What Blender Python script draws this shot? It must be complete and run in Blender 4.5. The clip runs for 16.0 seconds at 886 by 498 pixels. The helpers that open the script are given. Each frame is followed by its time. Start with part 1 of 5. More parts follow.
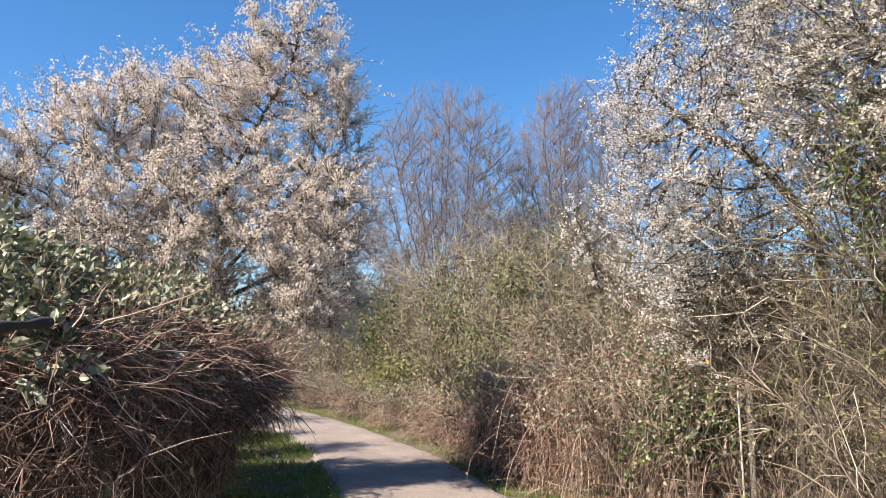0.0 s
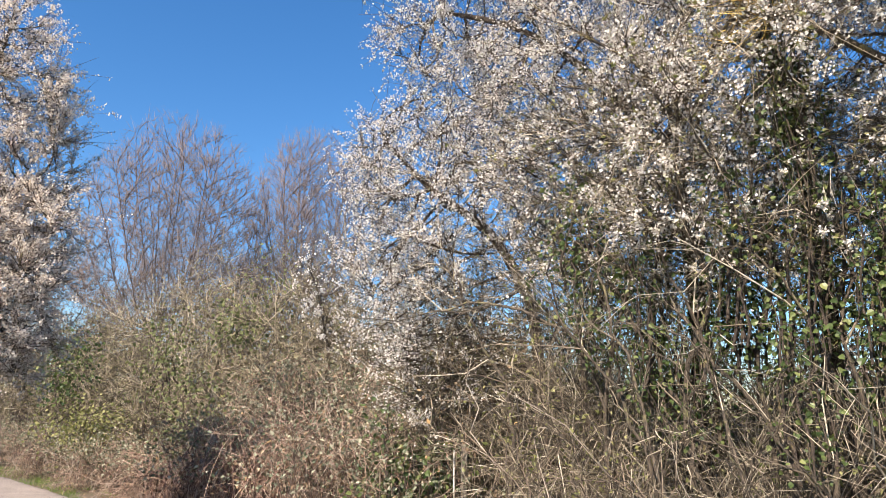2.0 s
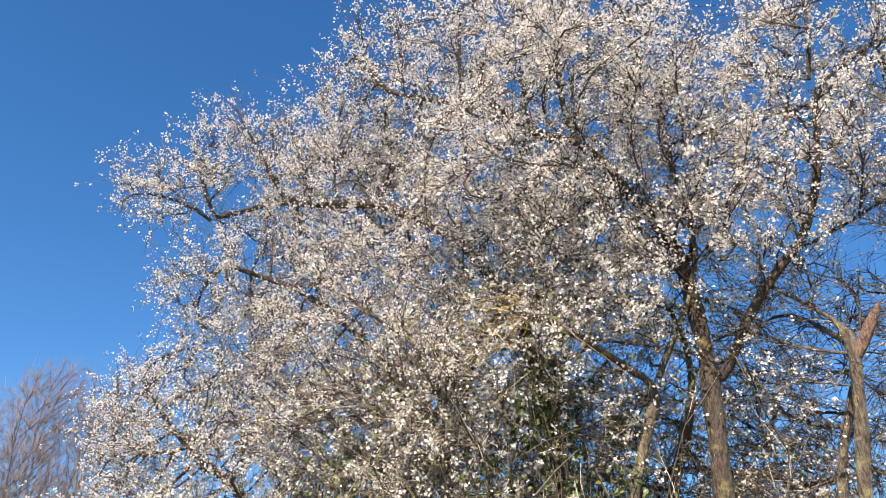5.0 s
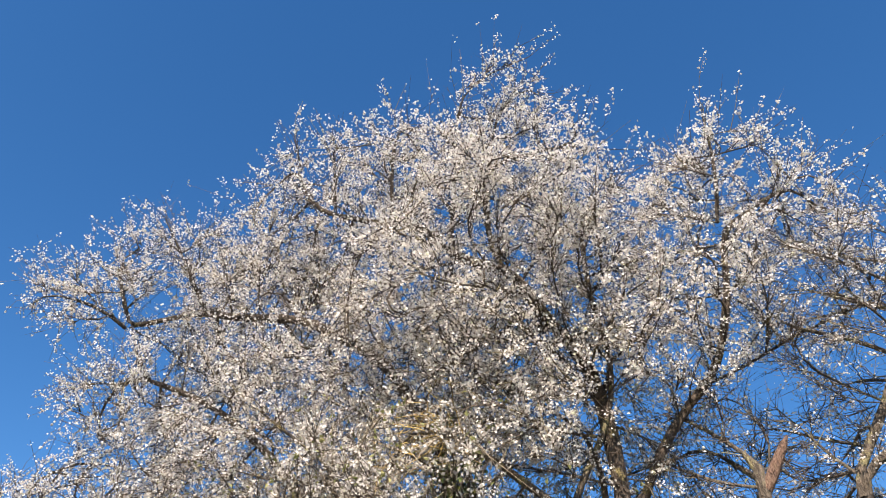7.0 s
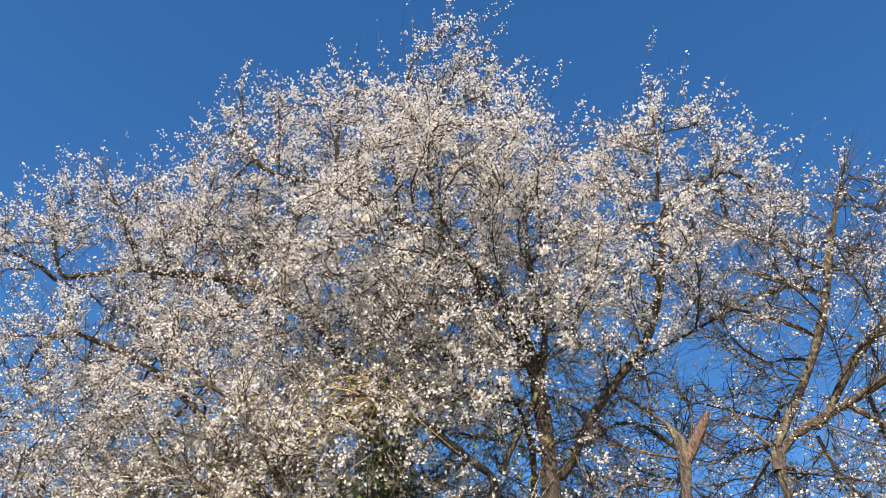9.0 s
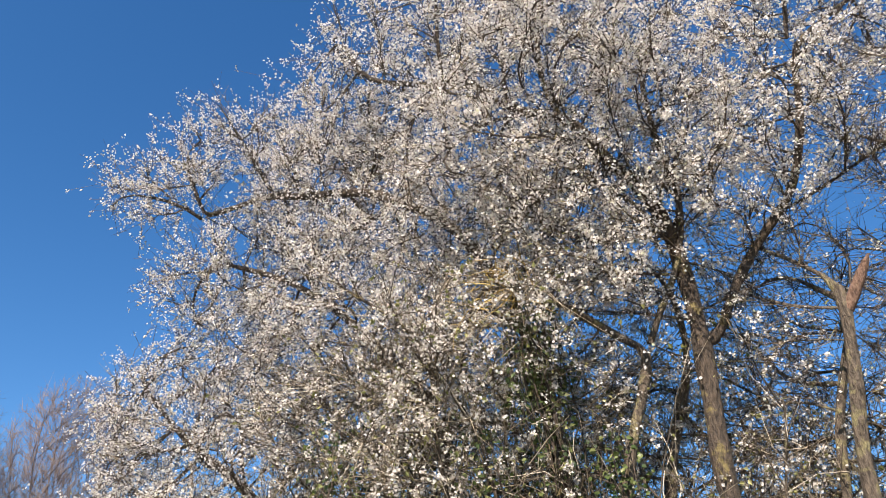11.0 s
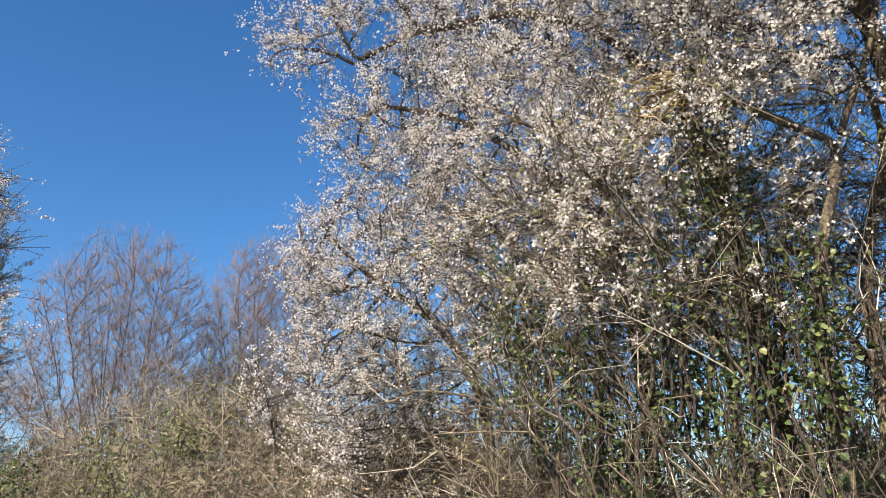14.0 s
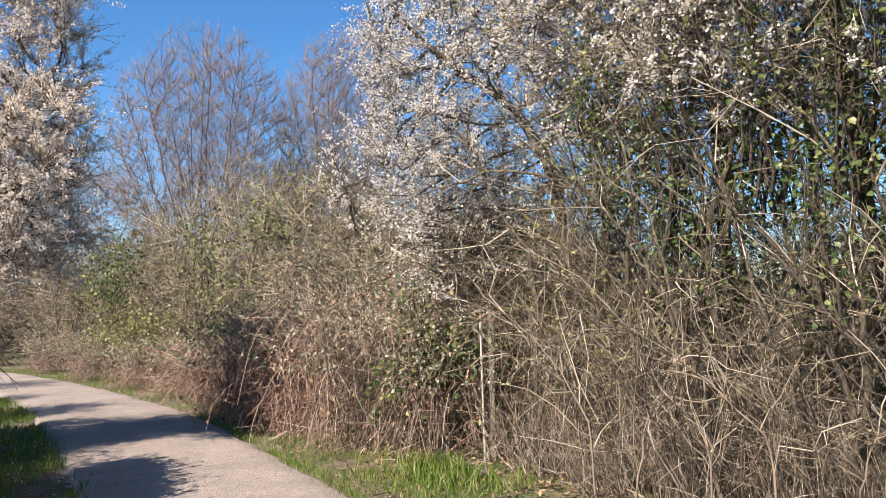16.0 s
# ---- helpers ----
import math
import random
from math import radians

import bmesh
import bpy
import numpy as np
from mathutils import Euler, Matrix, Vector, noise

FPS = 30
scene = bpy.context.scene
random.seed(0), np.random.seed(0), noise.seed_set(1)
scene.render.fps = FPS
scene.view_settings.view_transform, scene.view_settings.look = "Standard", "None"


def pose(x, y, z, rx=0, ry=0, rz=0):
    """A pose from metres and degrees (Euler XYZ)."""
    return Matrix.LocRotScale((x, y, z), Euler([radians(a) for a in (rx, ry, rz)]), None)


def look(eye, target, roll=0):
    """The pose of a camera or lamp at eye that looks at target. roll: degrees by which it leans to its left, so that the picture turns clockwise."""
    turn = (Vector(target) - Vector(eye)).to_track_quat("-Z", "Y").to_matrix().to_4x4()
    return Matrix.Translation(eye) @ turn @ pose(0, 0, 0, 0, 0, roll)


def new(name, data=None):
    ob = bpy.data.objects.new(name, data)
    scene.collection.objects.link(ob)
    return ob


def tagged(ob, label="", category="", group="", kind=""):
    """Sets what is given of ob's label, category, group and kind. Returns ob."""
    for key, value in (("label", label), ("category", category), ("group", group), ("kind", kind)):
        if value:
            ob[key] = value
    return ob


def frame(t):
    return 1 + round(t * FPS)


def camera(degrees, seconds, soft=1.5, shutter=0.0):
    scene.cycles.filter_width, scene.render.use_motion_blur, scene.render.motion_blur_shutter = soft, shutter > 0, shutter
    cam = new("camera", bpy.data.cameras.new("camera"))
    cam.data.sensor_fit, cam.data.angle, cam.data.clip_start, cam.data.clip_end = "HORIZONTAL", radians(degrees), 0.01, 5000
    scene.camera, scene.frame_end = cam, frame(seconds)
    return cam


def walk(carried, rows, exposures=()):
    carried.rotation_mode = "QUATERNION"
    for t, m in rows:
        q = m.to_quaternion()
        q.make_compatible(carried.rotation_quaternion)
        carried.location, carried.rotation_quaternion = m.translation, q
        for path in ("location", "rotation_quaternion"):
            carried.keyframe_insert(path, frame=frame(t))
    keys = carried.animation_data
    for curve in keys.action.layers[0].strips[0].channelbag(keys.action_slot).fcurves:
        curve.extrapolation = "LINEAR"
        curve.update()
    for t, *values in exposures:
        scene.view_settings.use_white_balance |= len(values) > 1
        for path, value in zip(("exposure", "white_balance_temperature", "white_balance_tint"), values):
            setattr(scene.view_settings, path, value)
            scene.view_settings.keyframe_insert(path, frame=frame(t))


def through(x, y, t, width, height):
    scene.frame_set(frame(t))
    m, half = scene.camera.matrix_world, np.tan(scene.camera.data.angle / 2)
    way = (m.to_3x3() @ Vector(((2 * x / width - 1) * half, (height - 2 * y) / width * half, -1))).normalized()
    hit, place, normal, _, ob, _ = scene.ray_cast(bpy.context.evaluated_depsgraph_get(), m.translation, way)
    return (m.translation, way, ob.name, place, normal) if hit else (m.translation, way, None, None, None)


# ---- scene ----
# One hand-held turn beside a cycle path between flowering thickets, in early spring.

# ---- camera ----
cam = camera(59.96, 16.0, soft=0.55)
# seconds, x, y, z, heading (degrees, left positive), pitch, roll
ROWS = [
    (0.0, 0.000, 0.000, 1.600, 0.00, 7.92, 0.00),
    (0.5, 0.035, 0.114, 1.617, -4.32, 8.62, 0.84),
    (1.0, 0.104, 0.210, 1.621, -7.51, 9.99, 1.21),
    (1.5, 0.091, 0.252, 1.624, -14.14, 10.47, 1.29),
    (2.0, 0.039, 0.266, 1.632, -20.00, 12.01, 1.28),
    (2.5, 0.010, 0.273, 1.654, -24.76, 14.13, 1.39),
    (3.0, 0.003, 0.259, 1.698, -27.83, 16.18, 1.60),
    (3.5, 0.013, 0.277, 1.712, -29.32, 17.73, 2.00),
    (4.0, 0.035, 0.275, 1.729, -32.40, 20.67, 1.69),
    (4.5, 0.060, 0.267, 1.745, -35.64, 24.94, 1.26),
    (5.0, 0.077, 0.251, 1.772, -36.96, 31.01, 0.91),
    (5.2, 0.083, 0.248, 1.777, -37.55, 32.29, 0.78),
    (7.3, 0.222, 0.269, 1.577, -43.89, 42.26, 1.10),
    (7.5, 0.238, 0.269, 1.573, -45.09, 42.10, 1.07),
    (8.0, 0.257, 0.248, 1.557, -47.26, 41.02, 0.85),
    (8.2, 0.284, 0.246, 1.558, -47.90, 40.92, 0.88),
    (10.3, 0.287, 0.185, 1.607, -41.99, 33.34, -1.97),
    (10.5, 0.294, 0.195, 1.602, -39.74, 32.61, -1.85),
    (11.0, 0.311, 0.215, 1.600, -35.96, 31.33, -1.80),
    (11.5, 0.310, 0.217, 1.573, -34.37, 30.24, -2.09),
    (12.0, 0.294, 0.239, 1.550, -32.04, 28.02, -2.04),
    (12.5, 0.284, 0.267, 1.540, -29.62, 26.16, -2.13),
    (13.0, 0.290, 0.286, 1.529, -27.96, 24.36, -2.32),
    (13.5, 0.280, 0.311, 1.512, -25.91, 22.58, -2.14),
    (14.0, 0.269, 0.328, 1.512, -22.99, 19.67, -2.10),
    (14.5, 0.250, 0.337, 1.488, -19.94, 15.83, -1.93),
    (15.0, 0.238, 0.344, 1.446, -18.15, 11.80, -1.82),
    (15.5, 0.235, 0.344, 1.408, -16.97, 8.37, -1.48),
    (16.0, 0.292, 0.348, 1.354, -16.90, 4.90, -1.32),
]


def facing(az, el):
    a, e = radians(az), radians(el)
    return Vector((-math.sin(a) * math.cos(e), math.cos(a) * math.cos(e), math.sin(e)))


def view(x, y, z, az, el, roll):
    eye = Vector((x, y, z))
    return look(eye, eye + facing(az, el), roll)


# seconds, stops: the film's own brightening and darkening
EXPOSURE = [(0.0, 1.46), (2.0, 1.46), (3.0, 1.36), (4.0, 1.37), (5.0, 1.46), (7.5, 1.41), (8.2, 1.39), (10.5, 1.33), (12.0, 1.32), (12.7, 1.29), (14.0, 1.29), (15.0, 1.38), (15.5, 1.4), (16.0, 1.43)]
walk(cam, [(r[0], view(*r[1:])) for r in ROWS], EXPOSURE)

# ---- world and sun ----
SUN_AZ, SUN_EL = 123.0, 42.0
world = bpy.data.worlds.new("sky")
scene.world = world
world.use_nodes = True
wn = world.node_tree.nodes
sky = wn.new("ShaderNodeTexSky")
sky.sky_type = "NISHITA"
sky.sun_disc = False
sky.sun_elevation = radians(SUN_EL)
sky.sun_rotation = radians(-SUN_AZ)
sky.air_density, sky.dust_density, sky.ozone_density = 1.0, 0.2, 4.0
wn["Background"].inputs["Strength"].default_value = 0.072
deep = wn.new("ShaderNodeHueSaturation")
deep.inputs["Saturation"].default_value = 1.24
deep.inputs["Hue"].default_value = 0.502
world.node_tree.links.new(sky.outputs["Color"], deep.inputs["Color"])
world.node_tree.links.new(deep.outputs["Color"], wn["Background"].inputs["Color"])
sun = new("sun", bpy.data.lights.new("sun", "SUN"))
sun.data.energy, sun.data.angle, sun.data.color = 5.0, radians(0.55), (1.0, 0.875, 0.75)
sun.matrix_world = look(facing(SUN_AZ, SUN_EL) * 60, (0, 0, 0))

# ---- materials ----


def material(name, rough=0.8):
    m = bpy.data.materials.new(name)
    m.use_nodes = True
    b = m.node_tree.nodes["Principled BSDF"]
    b.inputs["Roughness"].default_value = rough
    return m, m.node_tree.nodes, m.node_tree.links, b


def node(nodes, kind, **values):
    n = nodes.new(kind)
    for k, v in values.items():
        n.inputs[k].default_value = v
    return n


def ramp(nodes, links, fac, stops):
    r = nodes.new("ShaderNodeValToRGB")
    e = r.color_ramp.elements
    while len(e) < len(stops):
        e.new(0.5)
    for el, (p, c) in zip(e, stops):
        el.position, el.color = p, (*c, 1)
    links.new(fac, r.inputs["Fac"])
    return r.outputs["Color"]


def blend(nodes, links, fac, a, b, how="MIX"):
    m = nodes.new("ShaderNodeMix")
    m.data_type, m.blend_type = "RGBA", how
    for s, v in ((m.inputs[0], fac), (m.inputs[6], a), (m.inputs[7], b)):
        if isinstance(v, (int, float)):
            s.default_value = v
        elif isinstance(v, tuple):
            s.default_value = (*v, 1)
        else:
            links.new(v, s)
    return m.outputs[2]


def coords(nodes):
    return nodes.new("ShaderNodeTexCoord").outputs["Object"]


def noise_of(nodes, links, scale, detail=4.0, vec=None):
    n = node(nodes, "ShaderNodeTexNoise", Scale=scale, Detail=detail, Roughness=0.6)
    links.new(vec if vec else coords(nodes), n.inputs["Vector"])
    return n.outputs["Fac"]


def bump(nodes, links, b, height, strength, distance):
    n = node(nodes, "ShaderNodeBump", Strength=strength, Distance=distance)
    links.new(height, n.inputs["Height"])
    links.new(n.outputs["Normal"], b.inputs["Normal"])


def bark(name, dark, light, lichen, amount):
    """Furrowed bark with patches of lichen."""
    m, n, l, b = material(name, 0.9)
    stretch = node(n, "ShaderNodeMapping", Scale=(1.0, 1.0, 0.25))
    l.new(coords(n), stretch.inputs["Vector"])
    grain = noise_of(n, l, 38.0, 6.0, stretch.outputs["Vector"])
    base = ramp(n, l, grain, [(0.3, dark), (0.7, light)])
    spots = ramp(n, l, noise_of(n, l, 9.0, 5.0), [(0.62 - amount, (0, 0, 0)), (0.72 - amount, (1, 1, 1))])
    l.new(blend(n, l, spots, base, lichen), b.inputs["Base Color"])
    bump(n, l, b, grain, 1.0, 0.08)
    return m


def strands(name, stops, rough=0.85):
    """Thin stems, each of its own tone."""
    m, n, l, b = material(name, rough)
    isle = n.new("ShaderNodeNewGeometry").outputs["Random Per Island"]
    tone = ramp(n, l, isle, stops)
    spots = noise_of(n, l, 30.0)
    l.new(blend(n, l, 0.5, tone, ramp(n, l, spots, [(0.3, (0.55, 0.55, 0.55)), (0.7, (1.0, 1.0, 1.0))]), "MULTIPLY"), b.inputs["Base Color"])
    return m


def leafy(name, stops, rough=0.5, through=0.3, glow=(0.35, 0.5, 0.08), source="island"):
    """Leaves or petals that let some light through, each of its own tone."""
    m, n, l, b = material(name, rough)
    isle = n.new("ShaderNodeObjectInfo").outputs["Random"] if source == "Object Info" else n.new("ShaderNodeNewGeometry").outputs["Random Per Island"]
    tone = ramp(n, l, isle, stops)
    b.inputs["Specular IOR Level"].default_value = 0.25
    l.new(tone, b.inputs["Base Color"])
    t = n.new("ShaderNodeBsdfTranslucent")
    l.new(blend(n, l, 0.6, tone, glow), t.inputs["Color"])
    mix = node(n, "ShaderNodeMixShader", Fac=through)
    l.new(b.outputs[0], mix.inputs[1])
    l.new(t.outputs[0], mix.inputs[2])
    l.new(mix.outputs[0], n["Material Output"].inputs["Surface"])
    return m


BARK = bark("plum_bark", (0.022, 0.016, 0.012), (0.12, 0.088, 0.063), (0.19, 0.15, 0.06), 0.05)
BARK_GREY = bark("grey_bark", (0.03, 0.022, 0.016), (0.19, 0.148, 0.108), (0.23, 0.2, 0.1), 0.09)
BARK_POLE = bark("pole_bark", (0.03, 0.022, 0.015), (0.13, 0.1, 0.07), (0.16, 0.15, 0.07), 0.05)
BARK_FAR = bark("far_bark", (0.045, 0.035, 0.031), (0.13, 0.1, 0.09), (0.2, 0.15, 0.1), 0.0)
WOOD_POST = bark("weathered_post", (0.13, 0.11, 0.085), (0.32, 0.28, 0.22), (0.24, 0.26, 0.13), 0.06)
BROKEN = bark("broken_wood", (0.09, 0.05, 0.035), (0.24, 0.145, 0.1), (0.2, 0.14, 0.09), 0.0)
TWIG = strands("plum_twigs", [(0.0, (0.03, 0.02, 0.015)), (0.6, (0.08, 0.055, 0.038)), (0.85, (0.15, 0.115, 0.07)), (1.0, (0.22, 0.18, 0.08))])
TWIG_GREY = strands("grey_twigs", [(0.0, (0.025, 0.019, 0.013)), (0.4, (0.11, 0.086, 0.06)), (0.75, (0.28, 0.23, 0.162)), (1.0, (0.58, 0.51, 0.4))])
TWIG_OLIVE = strands("olive_twigs", [(0.0, (0.035, 0.026, 0.017)), (0.4, (0.11, 0.087, 0.057)), (0.75, (0.27, 0.222, 0.15)), (1.0, (0.52, 0.45, 0.33))])
TWIG_FAR = strands("far_twigs", [(0.0, (0.07, 0.054, 0.05)), (0.6, (0.14, 0.11, 0.103)), (1.0, (0.26, 0.205, 0.18))])
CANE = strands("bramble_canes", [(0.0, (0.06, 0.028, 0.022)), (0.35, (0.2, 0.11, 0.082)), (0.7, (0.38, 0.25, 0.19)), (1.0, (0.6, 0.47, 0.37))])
# Darker copy of CANE: the hedge's shade is put into the colour.
CANE_DARK = strands("shade_toned_canes", [(0.0, (0.03, 0.016, 0.012)), (0.45, (0.1, 0.055, 0.04)), (0.8, (0.24, 0.15, 0.115)), (1.0, (0.46, 0.36, 0.29))])
STRAW = strands("dry_stalks", [(0.0, (0.035, 0.025, 0.018)), (0.4, (0.12, 0.086, 0.062)), (0.75, (0.32, 0.25, 0.185)), (1.0, (0.52, 0.45, 0.37))])
BLOSSOM = leafy("white_petals", [(0.0, (0.46, 0.4, 0.36)), (0.3, (0.64, 0.6, 0.555)), (0.9, (0.8, 0.77, 0.73)), (1.0, (0.42, 0.43, 0.24))], 0.7, 0.4, (0.86, 0.82, 0.76))
BLOSSOM_WARM = leafy("cream_petals", [(0.0, (0.5, 0.42, 0.36)), (0.4, (0.68, 0.605, 0.54)), (1.0, (0.82, 0.77, 0.7))], 0.7, 0.45, (0.92, 0.82, 0.72))
BRAMBLE = leafy("bramble_leaves", [(0.0, (0.045, 0.056, 0.034)), (0.35, (0.12, 0.136, 0.085)), (0.7, (0.26, 0.27, 0.19)), (0.9, (0.37, 0.365, 0.27)), (1.0, (0.3, 0.2, 0.12))], 0.5, 0.12, (0.3, 0.34, 0.14))
BRAMBLE_PIECE = leafy("bramble_leaf", [(0.0, (0.05, 0.06, 0.036)), (0.5, (0.11, 0.12, 0.075)), (0.85, (0.2, 0.205, 0.14)), (1.0, (0.26, 0.19, 0.12))], 0.6, 0.12, source="Object Info")
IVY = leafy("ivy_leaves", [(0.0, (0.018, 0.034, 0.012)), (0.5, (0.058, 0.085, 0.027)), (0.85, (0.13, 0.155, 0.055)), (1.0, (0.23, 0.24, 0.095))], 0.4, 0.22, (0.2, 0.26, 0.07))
# Lighter copy of IVY: sunlight on the leaves is put into the colour.
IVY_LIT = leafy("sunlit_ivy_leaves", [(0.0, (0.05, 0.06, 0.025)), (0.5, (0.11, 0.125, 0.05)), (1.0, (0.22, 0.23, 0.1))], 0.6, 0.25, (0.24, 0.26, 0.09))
SPRING = leafy("young_leaves", [(0.0, (0.09, 0.1, 0.034)), (0.6, (0.2, 0.2, 0.08)), (1.0, (0.37, 0.345, 0.16))], 0.5, 0.35, (0.34, 0.37, 0.1))
GRASS = leafy("grass_blades", [(0.0, (0.06, 0.1, 0.02)), (0.6, (0.12, 0.18, 0.035)), (0.85, (0.2, 0.22, 0.07)), (1.0, (0.4, 0.34, 0.18))], 0.5, 0.3)
OLIVE_FILL = leafy("dull_leaf_mass", [(0.0, (0.05, 0.04, 0.026)), (0.35, (0.12, 0.098, 0.064)), (0.6, (0.2, 0.165, 0.112)), (0.85, (0.12, 0.124, 0.055)), (1.0, (0.34, 0.295, 0.205))], 0.8, 0.15, (0.3, 0.26, 0.1))
HAZE_FILL = leafy("distant_brush", [(0.0, (0.09, 0.07, 0.06)), (0.6, (0.17, 0.135, 0.115)), (1.0, (0.25, 0.2, 0.16))], 0.9, 0.1, (0.3, 0.25, 0.15))
DEAD = leafy("dead_leaves", [(0.0, (0.07, 0.045, 0.03)), (0.5, (0.18, 0.125, 0.08)), (0.85, (0.27, 0.2, 0.13)), (1.0, (0.38, 0.25, 0.12))], 0.8, 0.1, (0.4, 0.25, 0.1))


def soil_material():
    m, n, l, b = material("leaf_litter_soil", 0.95)
    fine, coarse = noise_of(n, l, 22.0, 8.0), noise_of(n, l, 0.9, 4.0)
    litter = ramp(n, l, fine, [(0.3, (0.05, 0.036, 0.024)), (0.55, (0.15, 0.11, 0.07)), (0.75, (0.27, 0.2, 0.13))])
    turf = ramp(n, l, fine, [(0.3, (0.03, 0.05, 0.012)), (0.7, (0.11, 0.14, 0.04))])
    where = ramp(n, l, coarse, [(0.45, (0, 0, 0)), (0.6, (1, 1, 1))])
    l.new(blend(n, l, where, litter, turf), b.inputs["Base Color"])
    bump(n, l, b, fine, 1.0, 0.05)
    return m


def gravel_material():
    m, n, l, b = material("compacted_gravel", 0.95)
    v = node(n, "ShaderNodeTexVoronoi", Scale=95.0)
    l.new(coords(n), v.inputs["Vector"])
    grit = ramp(n, l, v.outputs["Color"], [(0.2, (0.2, 0.173, 0.155)), (0.6, (0.3, 0.26, 0.236)), (0.95, (0.4, 0.352, 0.32))])
    worn = ramp(n, l, noise_of(n, l, 1.6, 6.0), [(0.3, (0.72, 0.7, 0.67)), (0.7, (1.05, 1.0, 0.96))])
    dust = ramp(n, l, noise_of(n, l, 160.0, 3.0), [(0.35, (0.8, 0.8, 0.8)), (0.65, (1.1, 1.1, 1.1))])
    l.new(blend(n, l, 1.0, blend(n, l, 1.0, grit, worn, "MULTIPLY"), dust, "MULTIPLY"), b.inputs["Base Color"])
    bump(n, l, b, v.outputs["Distance"], 0.5, 0.012)
    return m


SOIL, GRAVEL = soil_material(), gravel_material()

# ---- mesh tools ----
rng = np.random.default_rng(7)


def spot(az, el, d):
    """A place by bearing, rise and distance from where the walker stands."""
    return np.array(facing(az, el)) * d + np.array((0.15, 0.25, 1.6))


def unit(v):
    return v / (np.linalg.norm(v, axis=-1, keepdims=True) + 1e-9)


def mesh_of(name, verts, faces, mat, smooth=True):
    """faces: an array of triangles or quads."""
    me = bpy.data.meshes.new(name)
    k = faces.shape[1]
    me.vertices.add(len(verts))
    me.vertices.foreach_set("co", np.asarray(verts, np.float32).ravel())
    me.loops.add(faces.size)
    me.loops.foreach_set("vertex_index", np.asarray(faces, np.int32).ravel())
    me.polygons.add(len(faces))
    me.polygons.foreach_set("loop_start", np.arange(0, faces.size, k, dtype=np.int32))
    me.polygons.foreach_set("use_smooth", np.full(len(faces), smooth))
    me.materials.append(mat)
    me.update(calc_edges=True)
    return me


def part(name, me, parent, label="", kind=""):
    ob = new(name, me)
    ob.parent = parent
    if parent is not None:
        ob.matrix_parent_inverse = parent.matrix_basis.inverted()
    return tagged(ob, label, kind=kind)


def base_at(name, p, label, category, group="", kind=""):
    ob = new(name)
    ob.empty_display_size = 0.2
    ob.location = p
    bpy.context.view_layer.update()
    return tagged(ob, label, category, group, kind)


def tubes(paths, radii, sides=3):
    """paths (n, m, 3), radii (n, m): n tapering rods with quads; ends are drawn to a point."""
    n, m = radii.shape
    if m == 2 and sides == 3:
        way = unit(paths[:, 1] - paths[:, 0])
        u = unit(np.cross(way, np.array([0.31, 0.47, 0.83])))
        v = np.cross(way, u)
        r = radii[:, :1] * 1.05
        verts = np.stack([paths[:, 0] + u * r, paths[:, 0] - 0.5 * u * r + 0.87 * v * r, paths[:, 0] - 0.5 * u * r - 0.87 * v * r, paths[:, 1]], 1).reshape(-1, 3)
        i = np.arange(n)[:, None] * 4
        return verts, np.concatenate([i + np.array([t]) for t in ([0, 1, 3], [1, 2, 3], [2, 0, 3])])
    tan = unit(np.gradient(paths, axis=1))
    ref = np.where(np.abs(tan[:, :1, 2:3]) > 0.9, np.array([1.0, 0, 0]), np.array([0, 0, 1.0]))
    u = unit(np.cross(tan, np.broadcast_to(ref, tan.shape)))
    v = np.cross(tan, u)
    a = np.arange(sides) * 2 * np.pi / sides
    ring = np.cos(a)[None, None, :, None] * u[:, :, None] + np.sin(a)[None, None, :, None] * v[:, :, None]
    verts = (paths[:, :, None] + ring * radii[:, :, None, None]).reshape(-1, 3)
    i = np.arange(n)[:, None, None] * m * sides + np.arange(m - 1)[None, :, None] * sides
    s, s2 = np.arange(sides)[None, None], (np.arange(sides)[None, None] + 1) % sides
    faces = np.stack([i + s, i + s2, i + s2 + sides, i + s + sides], -1).reshape(-1, 4)
    return verts, faces


def merged(pieces):
    vs, fs, at = [], [], 0
    mixed = len({f.shape[1] for _, f in pieces}) > 1
    for v, f in pieces:
        if mixed and f.shape[1] == 4:
            f = np.concatenate([f[:, [0, 1, 2]], f[:, [0, 2, 3]]])
        vs.append(v)
        fs.append(f + at)
        at += len(v)
    return np.concatenate(vs), np.concatenate(fs)


def along(paths, n, low=0.15, high=1.0):
    """n places on the paths, with the path's direction there."""
    k, m = paths.shape[:2]
    i = rng.integers(0, k, n)
    s = rng.uniform(low, high, n) * (m - 1)
    j = np.minimum(s.astype(int), m - 2)
    a, b = paths[i, j], paths[i, j + 1]
    return a + (b - a) * (s - j)[:, None], unit(b - a), s / (m - 1), i


def shoots(at, toward, length, spread, up, curl, m=4):
    """Curving shoots from the places, of the given mean length."""
    n = len(at)
    d = unit(toward + rng.normal(0, spread, (n, 3)) + np.array([0, 0, up]))
    bend = rng.normal(0, 1, (n, 3)) * 0.6 + np.array([0, 0, curl])
    L = length * rng.uniform(0.45, 1.5, n)
    s = np.linspace(0, 1, m)
    p = at[:, None] + L[:, None, None] * (d[:, None] * s[None, :, None] + bend[:, None] * (s ** 2)[None, :, None] * 0.5)
    return p + rng.normal(0, 0.045, p.shape) * L[:, None, None] * (s > 0)[None, :, None]


def taper(n, m, thick, end=0.35):
    return thick * rng.uniform(0.6, 1.4, (n, 1)) * np.linspace(1, end, m)[None]


